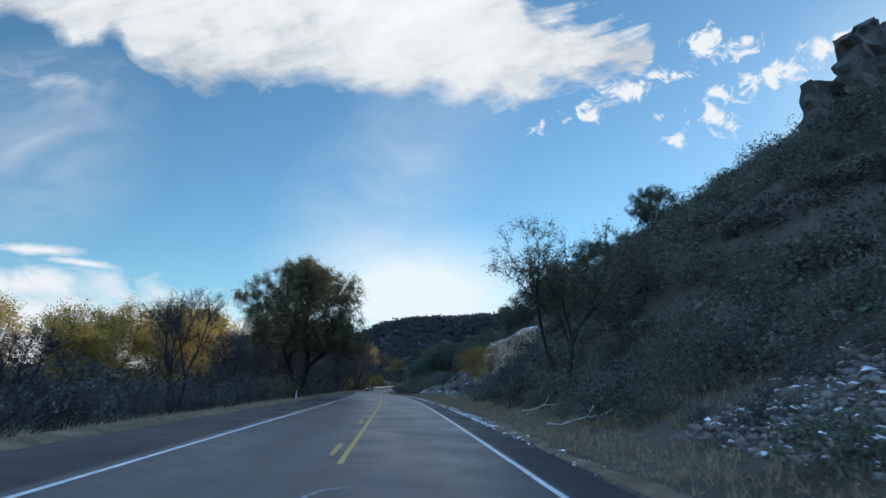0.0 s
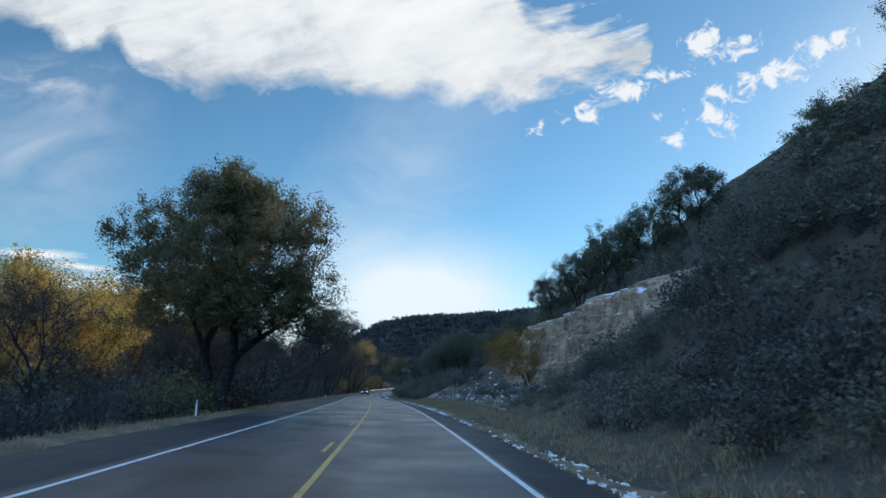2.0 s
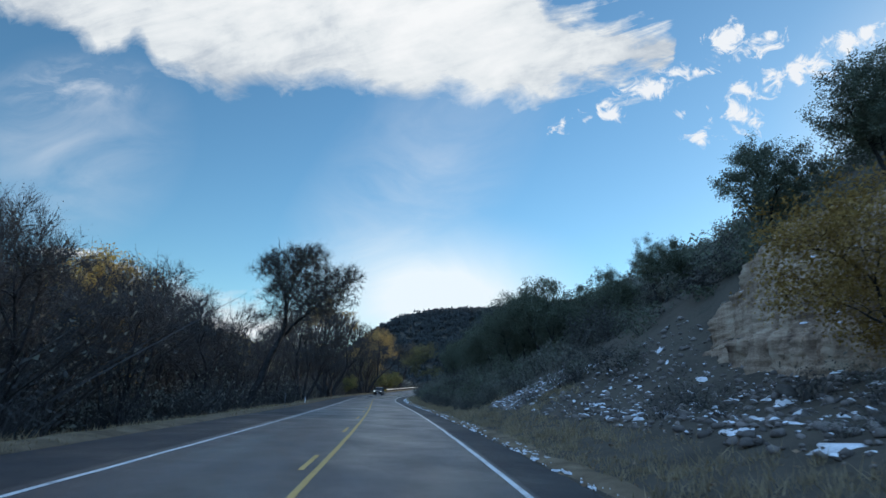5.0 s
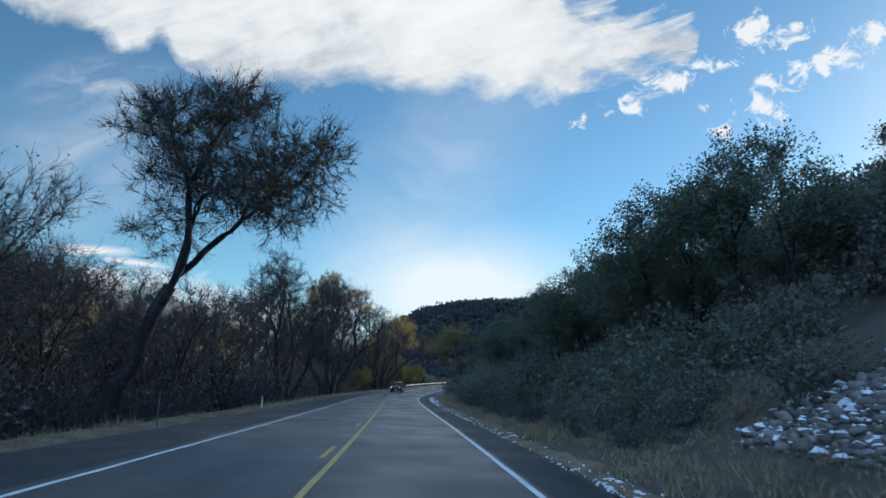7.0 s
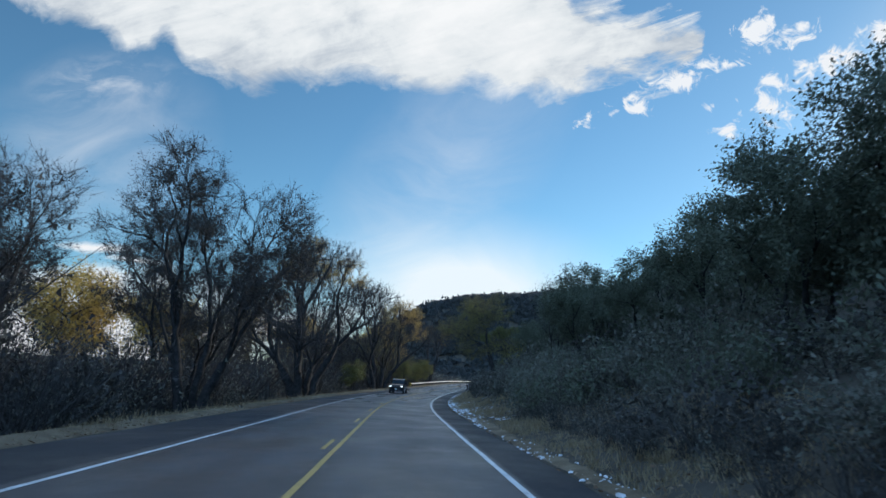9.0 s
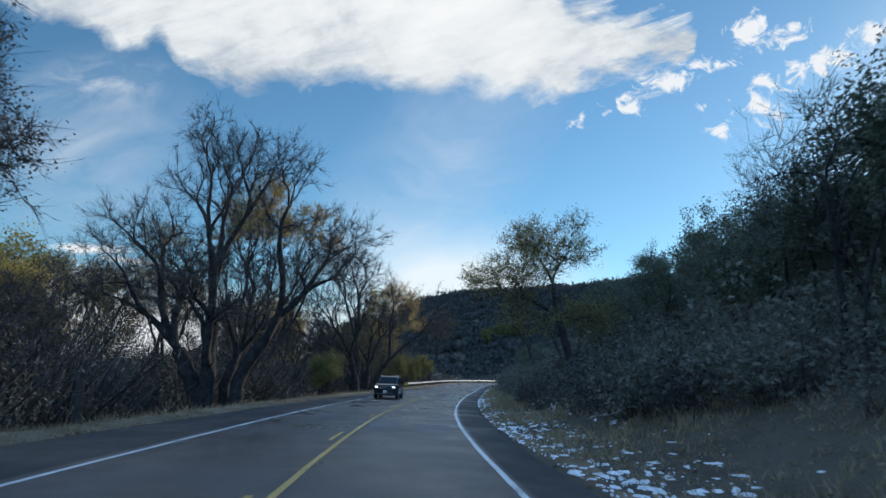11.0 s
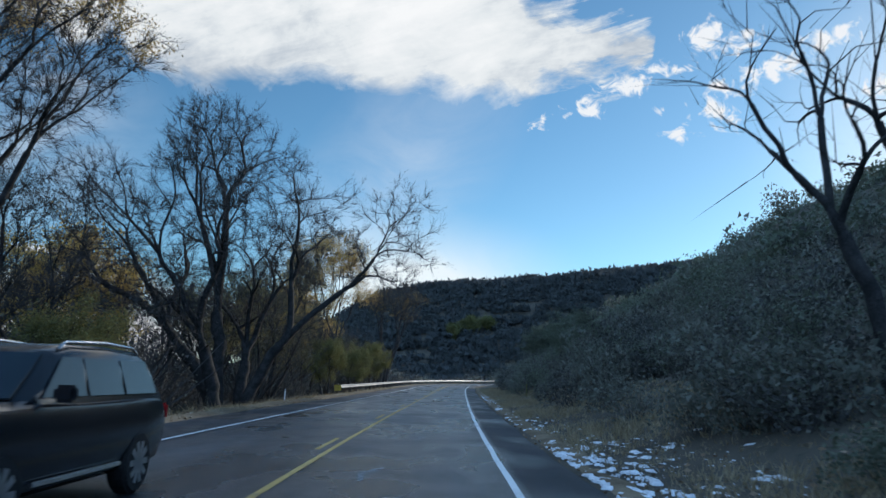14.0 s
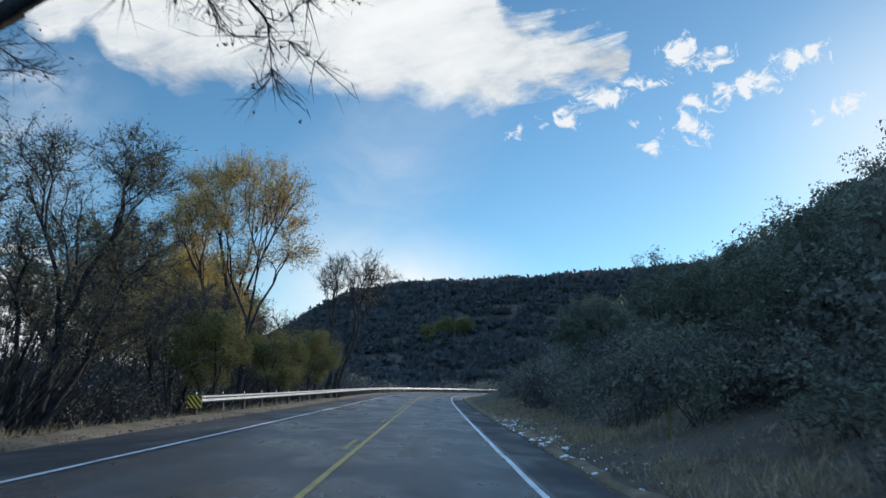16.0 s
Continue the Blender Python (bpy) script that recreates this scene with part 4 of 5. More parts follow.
    tree_thing("bare_cottonwood", foot(288, -11.4), t, "large half-bare cottonwood whose limb overhangs the road", leaf=M_GREY, leaves=12000, size=0.05, scatter=0.12, twigs=64000, twig=0.48, twig_w=0.011, fine=True)
    # trees past it
    t = crown_tree(18, clumps(18, [(1.2, 0, 10.4, 5.0, 4.8, 5.6)], 16, 1.5) + [(2, 0, 6, 3.4, 3.4, 3)], 800, 0.3, 3, 0.35)
    tree_thing("bare_tree", foot(308, -15), t, "bare grey roadside tree with fine twigs", leaf=M_OLIVE, leaves=12000, size=0.06, scatter=0.2, twigs=14000, twig=0.5, fine=True, group="trees beside the creek")
    t = crown_tree(19, clumps(19, [(-0.8, 0, 16.5, 7.4, 6.8, 7.4), (-3, 0, 10, 5, 5, 5)], 40, 1.9), 900, 0.42, 4, 0.3)
    tree_thing("golden_tree", foot(338, -15), t, "cottonwood with golden autumn crown", leaf=M_TAN, leaves=46000, size=0.085, scatter=0.3, twigs=12000, twig=0.6, twig_w=0.014, fine=True, group="trees beside the creek")
    t = crown_tree(20, clumps(20, [(2.4, 0, 15.4, 5.8, 5.0, 5.0)], 14, 1.5), 420, 0.36, 3, 0.45)
    tree_thing("bare_tree", foot(365, -11), t, "bare grey roadside tree with fine twigs", leaf=M_RUST, leaves=1500, size=0.1, scatter=0.3, twigs=9000, twig=0.6, twig_w=0.016, group="trees beside the creek")
    # the rest along the creek: golden crowns further back, bare ones nearer
    spots = [(264, -24, 13, "bare"), (284, -27, 15, "bare"), (246, -27, 15, "bare"), (150, -24, 15, "gold"),
             (45, -12.5, 8.5, "bare"), (30, -15, 6, "bare"), (66, -14, 8, "bare"), (135, -36, 15, "gold"), (100, -14, 10, "bare"), (112, -12, 9, "bare"),
             (126, -13, 10, "bare"), (136, -17, 12, "bare"), (142, -13, 11, "bare"), (132, -14.5, 12, "bare"), (138, -21, 13, "bare"), (147, -17, 12.5, "bare"),
             (158, -17, 12, "bare"), (165, -22, 13, "bare"), (174, -19, 12, "bare"), (160, -31, 17, "gold"), (168, -14, 11, "bare"), (180, -13, 11, "bare"),
             (188, -18, 12, "bare"), (222, -16, 8, "bare"), (250, -15, 11, "bare"), (276, -18, 14, "bare"),
             (300, -17, 14, "tan"), (318, -19, 14, "tan"), (324, -15, 11, "bare"), (330, -21, 15, "tan"), (350, -24, 17, "gold"), (300, -30, 17, "gold"),
             (376, -16, 12, "bare"), (128, -22, 14, "bare"), (134, -27, 14, "bare"), (141, -26, 13, "bare"), (151, -24, 14, "bare"), (157, -26, 13, "bare"),
             (170, -27, 13, "bare"), (146, -36, 16, "gold"), (301, -23, 13, "bare"), (313, -25, 14, "bare"), (349, -10.5, 7.5, "lime"), (338, -11.5, 7, "lime"), (322, -12, 7, "lime"), (272, -13, 6, "lime"),
             (20, -28, 5.5, "bare"), (38, -24, 5.5, "bare"), (52, -22, 5.5, "bare"), (64, -26, 5.5, "bare"), (122, -30, 13, "bare"), (150, -31, 15, "bare"),
             (164, -34, 15, "bare"), (178, -29, 14, "bare"), (186, -26, 14, "bare"), (196, -24, 13, "bare"), (204, -29, 14, "bare"), (238, -22, 12, "tan"), (226, -33, 15, "gold"), (210, -36, 15, "gold"), (192, -37, 15, "gold"), (176, -38, 15, "gold"),
             (248, -34, 16, "gold"), (344, -19, 13, "tan"), (358, -18, 12, "tan"), (368, -20, 13, "bare"), (334, -27, 15, "tan"), (30, -28, 7.5, "gold"),
             (40, -26, 8, "gold"), (50, -28, 9, "gold"), (61, -26, 10, "gold"), (72, -27, 11.5, "gold"), (84, -25, 12, "gold"), (97, -27, 13.5, "gold"),
             (110, -29, 15, "gold"), (124, -31, 15.5, "gold"), (91, -13.5, 10, "bare"), (98, -17, 11, "bare"), (106, -15, 10.5, "bare"), (116, -17, 11, "bare"),
             (356, -27, 18, "gold")]
    grown = {}
    for k, (s, d, h, sort) in enumerate(spots):
        at = Matrix.Translation(foot(s, d)) @ Matrix.Rotation(k * 1.9, 4, "Z") @ Matrix.Diagonal((h / 12, h / 12, h / 12, 1))
        kinds = grown.setdefault(sort, [])
        if len(kinds) < {"bare": 6, "gold": 3, "tan": 2, "lime": 2}[sort]:
            crown = clumps(100 + k, [(0, 0, 7.2, 5.2, 5.0, 4.9)], 20, 1.4) + [(0, 0, 6.6, 3, 3, 3)]
            t = crown_tree(100 + k, crown, 520 if sort == "bare" else 300, 0.26, 2 + k % 3, 0.36)
            if sort == "gold":
                ob = tree_thing("golden_tree", Vector((0, 0, 0)), t, "cottonwood with golden autumn crown", leaf=M_GOLD, leaves=26000, size=0.105, scatter=0.4, fine=True, twigs=3000, twig=0.7, group="trees beside the creek")
            elif sort == "lime":
                ob = tree_thing("green_tree", Vector((0, 0, 0)), t, "small tree with dull yellow-green leaves", leaf=M_LIME, leaves=24000, size=0.1, scatter=0.4, fine=True, group="trees beside the creek")
            elif sort == "tan":
                ob = tree_thing("tan_tree", Vector((0, 0, 0)), t, "half-bare tree with tan and olive leaves", leaf=M_OLIVE, leaves=14000, size=0.07, scatter=0.25, fine=True, twigs=9000, twig=0.5, twig_w=0.013, group="trees beside the creek")
            else:
                ob = tree_thing("bare_tree", Vector((0, 0, 0)), t, "bare grey roadside tree with fine twigs", leaf=M_GREY, leaves=4000, size=0.055, scatter=0.2, fine=True, twigs=10000, twig=0.5, twig_w=0.012, group="trees beside the creek")
            ob.matrix_basis = at
            kinds.append(ob)
        else:
            model = kinds[k % len(kinds)]
            model_at, model.scale = model.matrix_basis.copy(), (1, 1, 1)
            copy_thing(model, at)
            model.matrix_basis = model_at
    for x, y, h, k in ((26, 634, 9, 0), (36, 640, 11, 1), (46, 646, 9, 2)):
        t = crown_tree(150 + k, [(0, 0, 0.55 * h, 0.5 * h, 0.5 * h, 0.45 * h)], 60, 0.2, 3)
        z = float(land(np.array([x]), np.array([y]))[0])
        tree_thing("green_tree", Vector((x, y, z - 0.2)), t, "yellow-green tree at the foot of a far hill", leaf=M_LIME, leaves=4000, size=0.35, scatter=0.9, group="trees beside the creek")


def build_right_trees():
    t = crown_tree(31, clumps(31, [(0.5, 0, 6.9, 5.0, 4.2, 3.2)], 20, 1.2) + [(0.5, 0, 5.8, 3, 3, 2.4)], 620, 0.17, 3, 0.36)
    tree_thing("sparse_tree", foot(35.5, 9.6), t, "thin roadside tree with sparse dry leaves", leaf=M_OLIVE, leaves=11000, size=0.05, scatter=0.14, twigs=14000, twig=0.36, twig_w=0.008)
    t = crown_tree(33, clumps(33, [(-4.2, 0, 6.8, 3.6, 3.8, 2.6), (-1.4, 0.5, 7.8, 3.4, 3.2, 2.6), (-2.4, 0, 4.0, 3.2, 2.8, 1.8), (0.2, 0.5, 3.6, 2.4, 2.4, 2.0)], 34, 1.2), 1200, 0.22, 1, 0.62, 0.4, sway=1.5)
    tree_thing("leaning_tree", foot(229.5, 10.4), t, "leaning roadside tree with thin yellow-green leaves", leaf=M_SALLOW, leaves=24000, size=0.05, scatter=0.14, twigs=9000, twig=0.38, twig_w=0.009, fine=True)
    t = crown_tree(35, [(-1.2, 0, 3.3, 3.9, 3.2, 2.5)], 260, 0.1, 3, low=0.5)
    tree_thing("rusty_tree", foot(105, 16.0), t, "small tree with rust-orange autumn leaves", leaf=M_RUST, leaves=20000, size=0.06, scatter=0.22, fine=True)
    for s, d, h, seed in ((208, 12.5, 8, 41), (213, 14, 8.5, 42), (218, 16, 7, 43)):
        t = crown_tree(seed, [(0, 0, 0.65 * h, 2.1, 2.1, 0.36 * h)], 130, 0.1, 2, 0.45)
        tree_thing("bare_tree", foot(s, d), t, "slender bare tree rising from hillside brush", twigs=1300, twig=0.45, twig_w=0.009, group="bare hillside trees")
    for s, d, h, seed in ((256, 10.3, 8.6, 45), (257.5, 12.6, 9.0, 46)):
        t = crown_tree(seed, [(-1.2, 0, 0.72 * h, 2.8, 2.6, 0.28 * h)], 34, 0.16, 1, 0.5)
        tree_thing("dead_tree", foot(s, d), t, "dead leafless tree on the hillside", twigs=120, twig=0.8, group="dead hillside trees")
    spots = [(147, 15, 8), (153, 14, 8.5), (160, 14.8, 8.2), (166, 15.2, 8), (172, 15, 8), (178, 14.5, 7.8), (186, 15.5, 6.8), (195, 15.5, 6.5), (141, 18, 6),
             (111, 27, 8.5), (117, 25, 7.5), (126, 24, 7), (103, 28, 7.5), (97, 30, 8), (121, 29, 7), (136, 21, 5.5), (60, 24, 5), (70, 26, 6), (246, 15, 6.5), (256, 16, 6.5),
             (298, 12, 5.5), (312, 13.5, 6), (328, 13, 6), (240, 18, 7), (204, 14, 7.5), (211, 15.5, 7), (219, 15, 6.5), (227, 17.5, 7)]
    oaks = []
    for k, (s, d, h) in enumerate(spots):
        at = Matrix.Translation(foot(s, d)) @ Matrix.Rotation(k * 2.1, 4, "Z") @ Matrix.Diagonal((h / 8, h / 8, h / 8, 1))
        if k < 6:
            t = crown_tree(200 + k, clumps(200 + k, [(0, 0, 4.6, 4.2, 4.2, 3.4)], 26, 1.15) + [(0, 0, 4.2, 2.8, 2.8, 2.4), (1.4, 0, 3.0, 2.6, 2.6, 2.0)], 420, 0.2, 3, 0.35, low=0.6)
            oaks.append(tree_thing("oak_tree", Vector((0, 0, 0)), t, "dark evergreen oak on the hillside", leaf=M_OAK, leaves=36000, size=0.07, fine=True, scatter=0.2, twigs=400, twig=0.4, group="hillside oaks"))
            oaks[-1].matrix_basis = at
        else:
            grown = oaks[k % 6]
            grown_at, grown.scale = grown.matrix_basis.copy(), (1, 1, 1)
            copy_thing(grown, at)
            grown.matrix_basis = grown_at


build_left_trees()
build_right_trees()

# ---------------------------------------------------------------- verge: grass, litter, snow, rocks


def blades(name, n, s_range, d_range, seed, mat, height, width, label, category, per=6, power=1.0, keep=None):
    r = np.random.RandomState(seed)
    p, s, d = scatter(n, s_range, d_range, seed, power, keep)
    c = np.repeat(p, per, axis=0) + np.concatenate([r.normal(0, 0.09, (len(p) * per, 2)), np.zeros((len(p) * per, 1))], 1)
    m = len(c)
    tip = r.normal(0, 0.45, (m, 3))
    tip[:, 2] = r.uniform(0.6, 1.2, m)
    h = height * r.uniform(0.5, 1.3, (m, 1)) * (0.7 + 0.5 * wave_noise(c[:, 0] * 0.7, c[:, 1] * 0.5, seed)[:, None])
    a = r.uniform(0, 6.283, m)
    side = np.stack([np.cos(a), np.sin(a), 0 * a], -1) * width
    c[:, 2] -= 0.05
    v = np.stack([c - side, c + side, c + tip * h], 1).reshape(-1, 3)
    return tagged(new(name, mesh_np(name, v, np.arange(m * 3).reshape(-1, 3), mat)), label, category, kind="stuff")


def litter(name, n, s_range, d_range, seed, mat, size, label):
    r = np.random.RandomState(seed)
    p, s, d = scatter(n, s_range, d_range, seed, 1.4)
    p[:, 2] += 0.02
    v, f = leaf_quads(p, size, r, 0.85)
    return tagged(new(name, mesh_np(name, v, f, mat)), label, "leaves", kind="stuff")


def snow_lumps(name, stretches, seed, label):
    """Crusts of old snow: irregular low cakes. stretches: count, s range, d range, size."""
    r = np.random.RandomState(seed)
    vs, fs, base = [], [], 0
    k = 7
    a = np.linspace(0, 2 * np.pi, k, endpoint=False)
    for n, s_range, d_range, size in stretches:
        p, s, d = scatter(n * 4, s_range, d_range, seed + n, 1.5)
        keep = wave_noise(s * 0.23, d * 0.9, seed + 3) + 0.8 * wave_noise(s * 2.7, d * 4, seed + 4) + r.normal(0, 0.5, len(s)) > 0.25
        for q, near_s in zip(p[keep][:n], s[keep][:n]):
            sz = size * (0.35 + 1.9 * r.uniform() ** 4)
            rad = sz * r.uniform(0.35, 1.3, k)
            stretch, turn = r.uniform(0.5, 1.2), r.uniform(-0.4, 0.4)
            x, y = rad * np.cos(a) * stretch, rad * np.sin(a) * 2.4
            x, y = x * math.cos(turn) - y * math.sin(turn), x * math.sin(turn) + y * math.cos(turn)
            ring = np.stack([q[0] + x, q[1] + y], -1)
            z0 = land(ring[:, 0], ring[:, 1]) + np.where(abs(np.hypot(*(q[:2] - road_point(near_s, 0)[:2])) - 5.4) < 0.6, 0.035, 0.0)
            h = min(0.05, sz * 0.25)
            outer = np.column_stack([ring, z0 - 0.02])
            mid = np.column_stack([q[:2] + (ring - q[:2]) * 0.8, z0 + h * r.uniform(0.5, 1.1, k)])
            top = np.array([[q[0], q[1], z0.mean() + h]])
            vs.append(np.concatenate([outer, mid, top]))
            i = np.arange(k)
            j = (i + 1) % k
            fs.append((np.stack([i, j, k + j, k + i], -1) + base, np.stack([k + i, k + j, np.full(k, 2 * k)], -1) + base))
            base += 2 * k + 1
    me = mesh_np(name, np.concatenate(vs), [np.concatenate([f[0] for f in fs]), np.concatenate([f[1] for f in fs])], M_SNOW, smooth=True)
    return tagged(new(name, me), label, "snow", kind="stuff")


def rock_template(seed):
    bm = bmesh.new()
    r = np.random.RandomState(seed)
    for _ in range(16):
        q = r.normal(0, 1, 3)
        q = q / np.linalg.norm(q) * r.uniform(0.8, 1.05) * np.array([1.0, 0.8, 0.62])
        bm.verts.new(q)
    res = bmesh.ops.convex_hull(bm, input=bm.verts[:])
    bmesh.ops.delete(bm, geom=[q for q in res["geom_interior"] if isinstance(q, bmesh.types.BMVert)], context="VERTS")
    bmesh.ops.triangulate(bm, faces=bm.faces[:])
    vs = np.array([v.co[:] for v in bm.verts])
    bm.verts.index_update()
    fs = np.array([[v.index for v in f.verts] for f in bm.faces])
    bm.free()
    return vs, fs


def build_rocks():
    temps = [rock_template(k) for k in range(6)]
    r = np.random.RandomState(8)
    vs, fs, base = [], [], 0
    svs, sfs, sbase = [], [], 0
    for n, s_range, d_range in ((1700, (6, 18), (8.0, 12.8)), (2900, (76, 124), (8.5, 17)), (1900, (127, 137), (8.4, 12.8))):
        p, s, d = scatter(n, s_range, d_range, n)
        for q in p:
            v, f = temps[r.randint(6)]
            sz = 0.06 + 0.19 * r.uniform() ** 3
            m = np.array(Euler(r.uniform(-0.5, 0.5, 2).tolist() + [r.uniform(0, 6.28)]).to_matrix())
            vs.append(v @ m.T * sz + q + np.array([0, 0, sz * 0.25]))
            fs.append(f + base)
            base += len(v)
            if r.rand() < 0.3:
                w = (v @ m.T) * sz
                top = w[:, 2] > 0.05 * sz
                ok = top[f].all(1)
                if ok.sum() > 1:
                    svs.append(w * np.array([1.02, 1.02, 1.06]) + q + np.array([0, 0, sz * 0.25 + 0.015]))
                    sfs.append(f[ok] + sbase)
                    sbase += len(v)
    tagged(new("talus", mesh_np("talus", np.concatenate(vs), np.concatenate(fs), M_STONE)), "loose brown rocks tumbled below a cliff", "rocks", kind="stuff")
    tagged(new("snow_on_rocks", mesh_np("snow_on_rocks", np.concatenate(svs), np.concatenate(sfs), M_SNOW)), "thin snow lying on tumbled rocks", "snow", kind="stuff")
    for k, (s, d, sz) in enumerate(((92, 10.5, 0.6), (96, 12.5, 0.7), (101, 11.5, 0.5), (88, 12, 0.6), (108, 13.5, 0.5), (15, 12.5, 0.4), (134, 12, 0.45), (303, 12, 0.7))):
        v, f = temps[k % 6]
        ob = new("boulder", mesh_np("boulder", v * sz * np.array([1.25, 1, 0.9]), f, M_DARKROCK))
        ob.location = foot(s, d, -sz * 0.2)
        ob.rotation_euler = (0.2, 0.1 * k, k * 1.3)
        tagged(ob, "angular dark boulder beside the road", "boulder", "boulders beside the road")


def build_cliff():
    """Banded rock cut: ledges and upright flutes, with a sloping cap that runs into the hillside."""
    s = np.arange(77, 123.1, 0.2)
    rows = 84
    u = np.linspace(0, 1, rows)
    r = np.random.RandomState(4)
    steps = np.sort(r.uniform(0.05, 0.95, 9))
    ledge = sum(np.clip((u - a) / 0.02, 0, 1) for a in steps) / 9
    S, U = np.meshgrid(s, u, indexing="ij")
    L = np.interp(U + 0.02 * wave_noise(S * 0.3, U, 6), u, ledge)
    ends = smooth(S, 77, 82) * (1 - smooth(S, 115, 123))
    bottom, top = 2.4, 4.6 + 4.6 * ends + 0.5 * wave_noise(S * 0.35, S * 0, 5)
    band = np.floor(L * 9 + 0.5)
    cell = np.floor(S / (0.8 + 0.5 * np.abs(np.sin(band * 2.3))) + band * 0.37 + 1.3 * wave_noise(S * 0.8, U * 6, 11))
    block = np.modf(np.abs(np.sin(cell * 12.99 + band * 78.2)) * 43758.5)[0]
    D = 16.2 + 1.7 * L + 0.9 * U + 0.16 * (block - 0.5) + 0.5 * wave_noise(S * 0.5, U * 2, 1) - 0.95 * np.abs(wave_noise(S * 1.7, U * 1.6, 2)) - 0.4 * np.abs(wave_noise(S * 4.5 + 3 * L, U * 9, 3)) + np.random.RandomState(2).uniform(-0.07, 0.07, S.shape)
    Z = bottom + (top - bottom) * U
    # cap
    for k in range(1, 7):
        D = np.concatenate([D, D[:, rows - 1:rows] + k * 1.1], 1)
        Z = np.concatenate([Z, Z[:, rows - 1:rows] + k * (0.32 - 0.12 * (1 - ends[:, :1])) - 0.004 * k * k + 0.1 * wave_noise(s * 1.3, s * 0 + k, 7)[:, None]], 1)
    SS = np.repeat(s[:, None], D.shape[1], 1)
    v = road_point(SS.ravel(), D.ravel())
    v[:, 2] += Z.ravel()
    me = mesh_np("rock_cliff", v, grid_faces(len(s), D.shape[1])[:, ::-1], M_ROCK)
    tagged(new("rock_cliff", me), "banded tan and brown rock cut with ledges", "cliff", kind="structure")
    # snow along the rim and some ledges
    vs, fs, base = [], [], 0
    P = v.reshape(len(s), -1, 3)
    for i in range(2, len(s) - 3):
        for j in range(8, D.shape[1] - 1):
            flat = P[i, j + 1, 2] - P[i, j, 2] < 0.42 * np.hypot(*(P[i, j + 1, :2] - P[i, j, :2])) and j > 8
            rim = rows - 2 <= j <= rows + 2
            w = math.sin(s[i] * 0.9) + math.sin(s[i] * 0.37 + 1) + 0.6 * math.sin(s[i] * 2.3)
            if (rim and w > 0.1 + 0.35 * abs(j - rows)) or (flat and j < rows - 2 and math.sin(s[i] * 1.3 + j) + math.sin(s[i] * 0.5 + j * 2.1) > 0.7):
                q = P[i:i + 2, j:j + 2].reshape(4, 3) + np.array([0, 0, 0.05])
                vs.append(q)
                fs.append(np.array([[0, 1, 3, 2]]) + base)
                base += 4
    if vs:
        tagged(new("snow_on_ledges", mesh_np("snow_on_ledges", np.concatenate(vs), np.concatenate(fs), M_SNOW)), "thin white snow lying on rock ledges", "snow", kind="stuff")
    # pinnacles on the ridge
    for s0, d0, h, w in ((75.5, 51, 6.0, 1.5), (74, 57, 9, 3.0)):
        bm = bmesh.new()
        bmesh.ops.create_cube(bm, size=1.0)
        bmesh.ops.subdivide_edges(bm, edges=bm.edges[:], cuts=9, use_grid_fill=True)
        for q in bm.verts:
            c = q.co.copy()
            wide = w * (2.3 - 0.7 * (c.z + 0.5))
            at = Vector((c.x * wide, c.y * wide, c.z * h))
            jut = noise.noise_vector(at * 0.45 + Vector((s0, 0, 0))) * 0.55 * w + noise.noise_vector(at * 1.3) * 0.22 * w
            ledge = 0.16 * w * math.sin(at.z * 2.6 + 2 * noise.noise(at * 0.4))
            q.co = at + Vector((jut.x + c.x * ledge, jut.y + c.y * ledge, 0.5 * jut.z))
        ob = new("rock_pinnacle", bm_mesh("rock_pinnacle", bm, M_DARKROCK))
        ob.location = foot(s0, d0, -h * 0.35)
        tagged(ob, "dark rock pinnacle on the ridge", "rock", "rock pinnacles")


def tube_mesh(name, pts, rad, mat, k=6):
    t = Tree()
    t.lines.append((np.array(pts, float), np.array(rad, float), 1))
    v, f = t.wood()
    return mesh_np(name, v, f, mat, smooth=True)


def build_branches():
    r = np.random.RandomState(21)
    for s, d, l in ((24, 7.6, 3.2), (33, 8.0, 2.6), (76, 7.4, 2.4), (79, 8.2, 1.8), (150, 9.5, 2.5), (214, 8.3, 2.0), (218, 9.4, 2.6), (222, 7.6, 1.4), (226, 10, 2.2), (60, 9.5, 3.0)):
        ob = thing("fallen_branch", foot(s, d, -0.12), "pale fallen branch lying in roadside grass", "branch", "fallen branches")
        a = r.uniform(0, 6.28)
        n = 7
        x = np.linspace(-l / 2, l / 2, n)
        pts = np.stack([x * math.cos(a), x * math.sin(a), 0.25 + 0.15 * np.sin(x) + r.normal(0, 0.06, n) + 0.1 * x], -1)
        part("stem", tube_mesh("stem", pts, np.linspace(0.055, 0.02, n), M_PALEBARK), ob)
        part("side_branch", tube_mesh("side_branch", np.stack([pts[3], pts[3] + np.array([0.3, 0.4, 0.35]), pts[3] + np.array([0.4, 0.9, 0.5])]), [0.03, 0.022, 0.01], M_PALEBARK), ob)


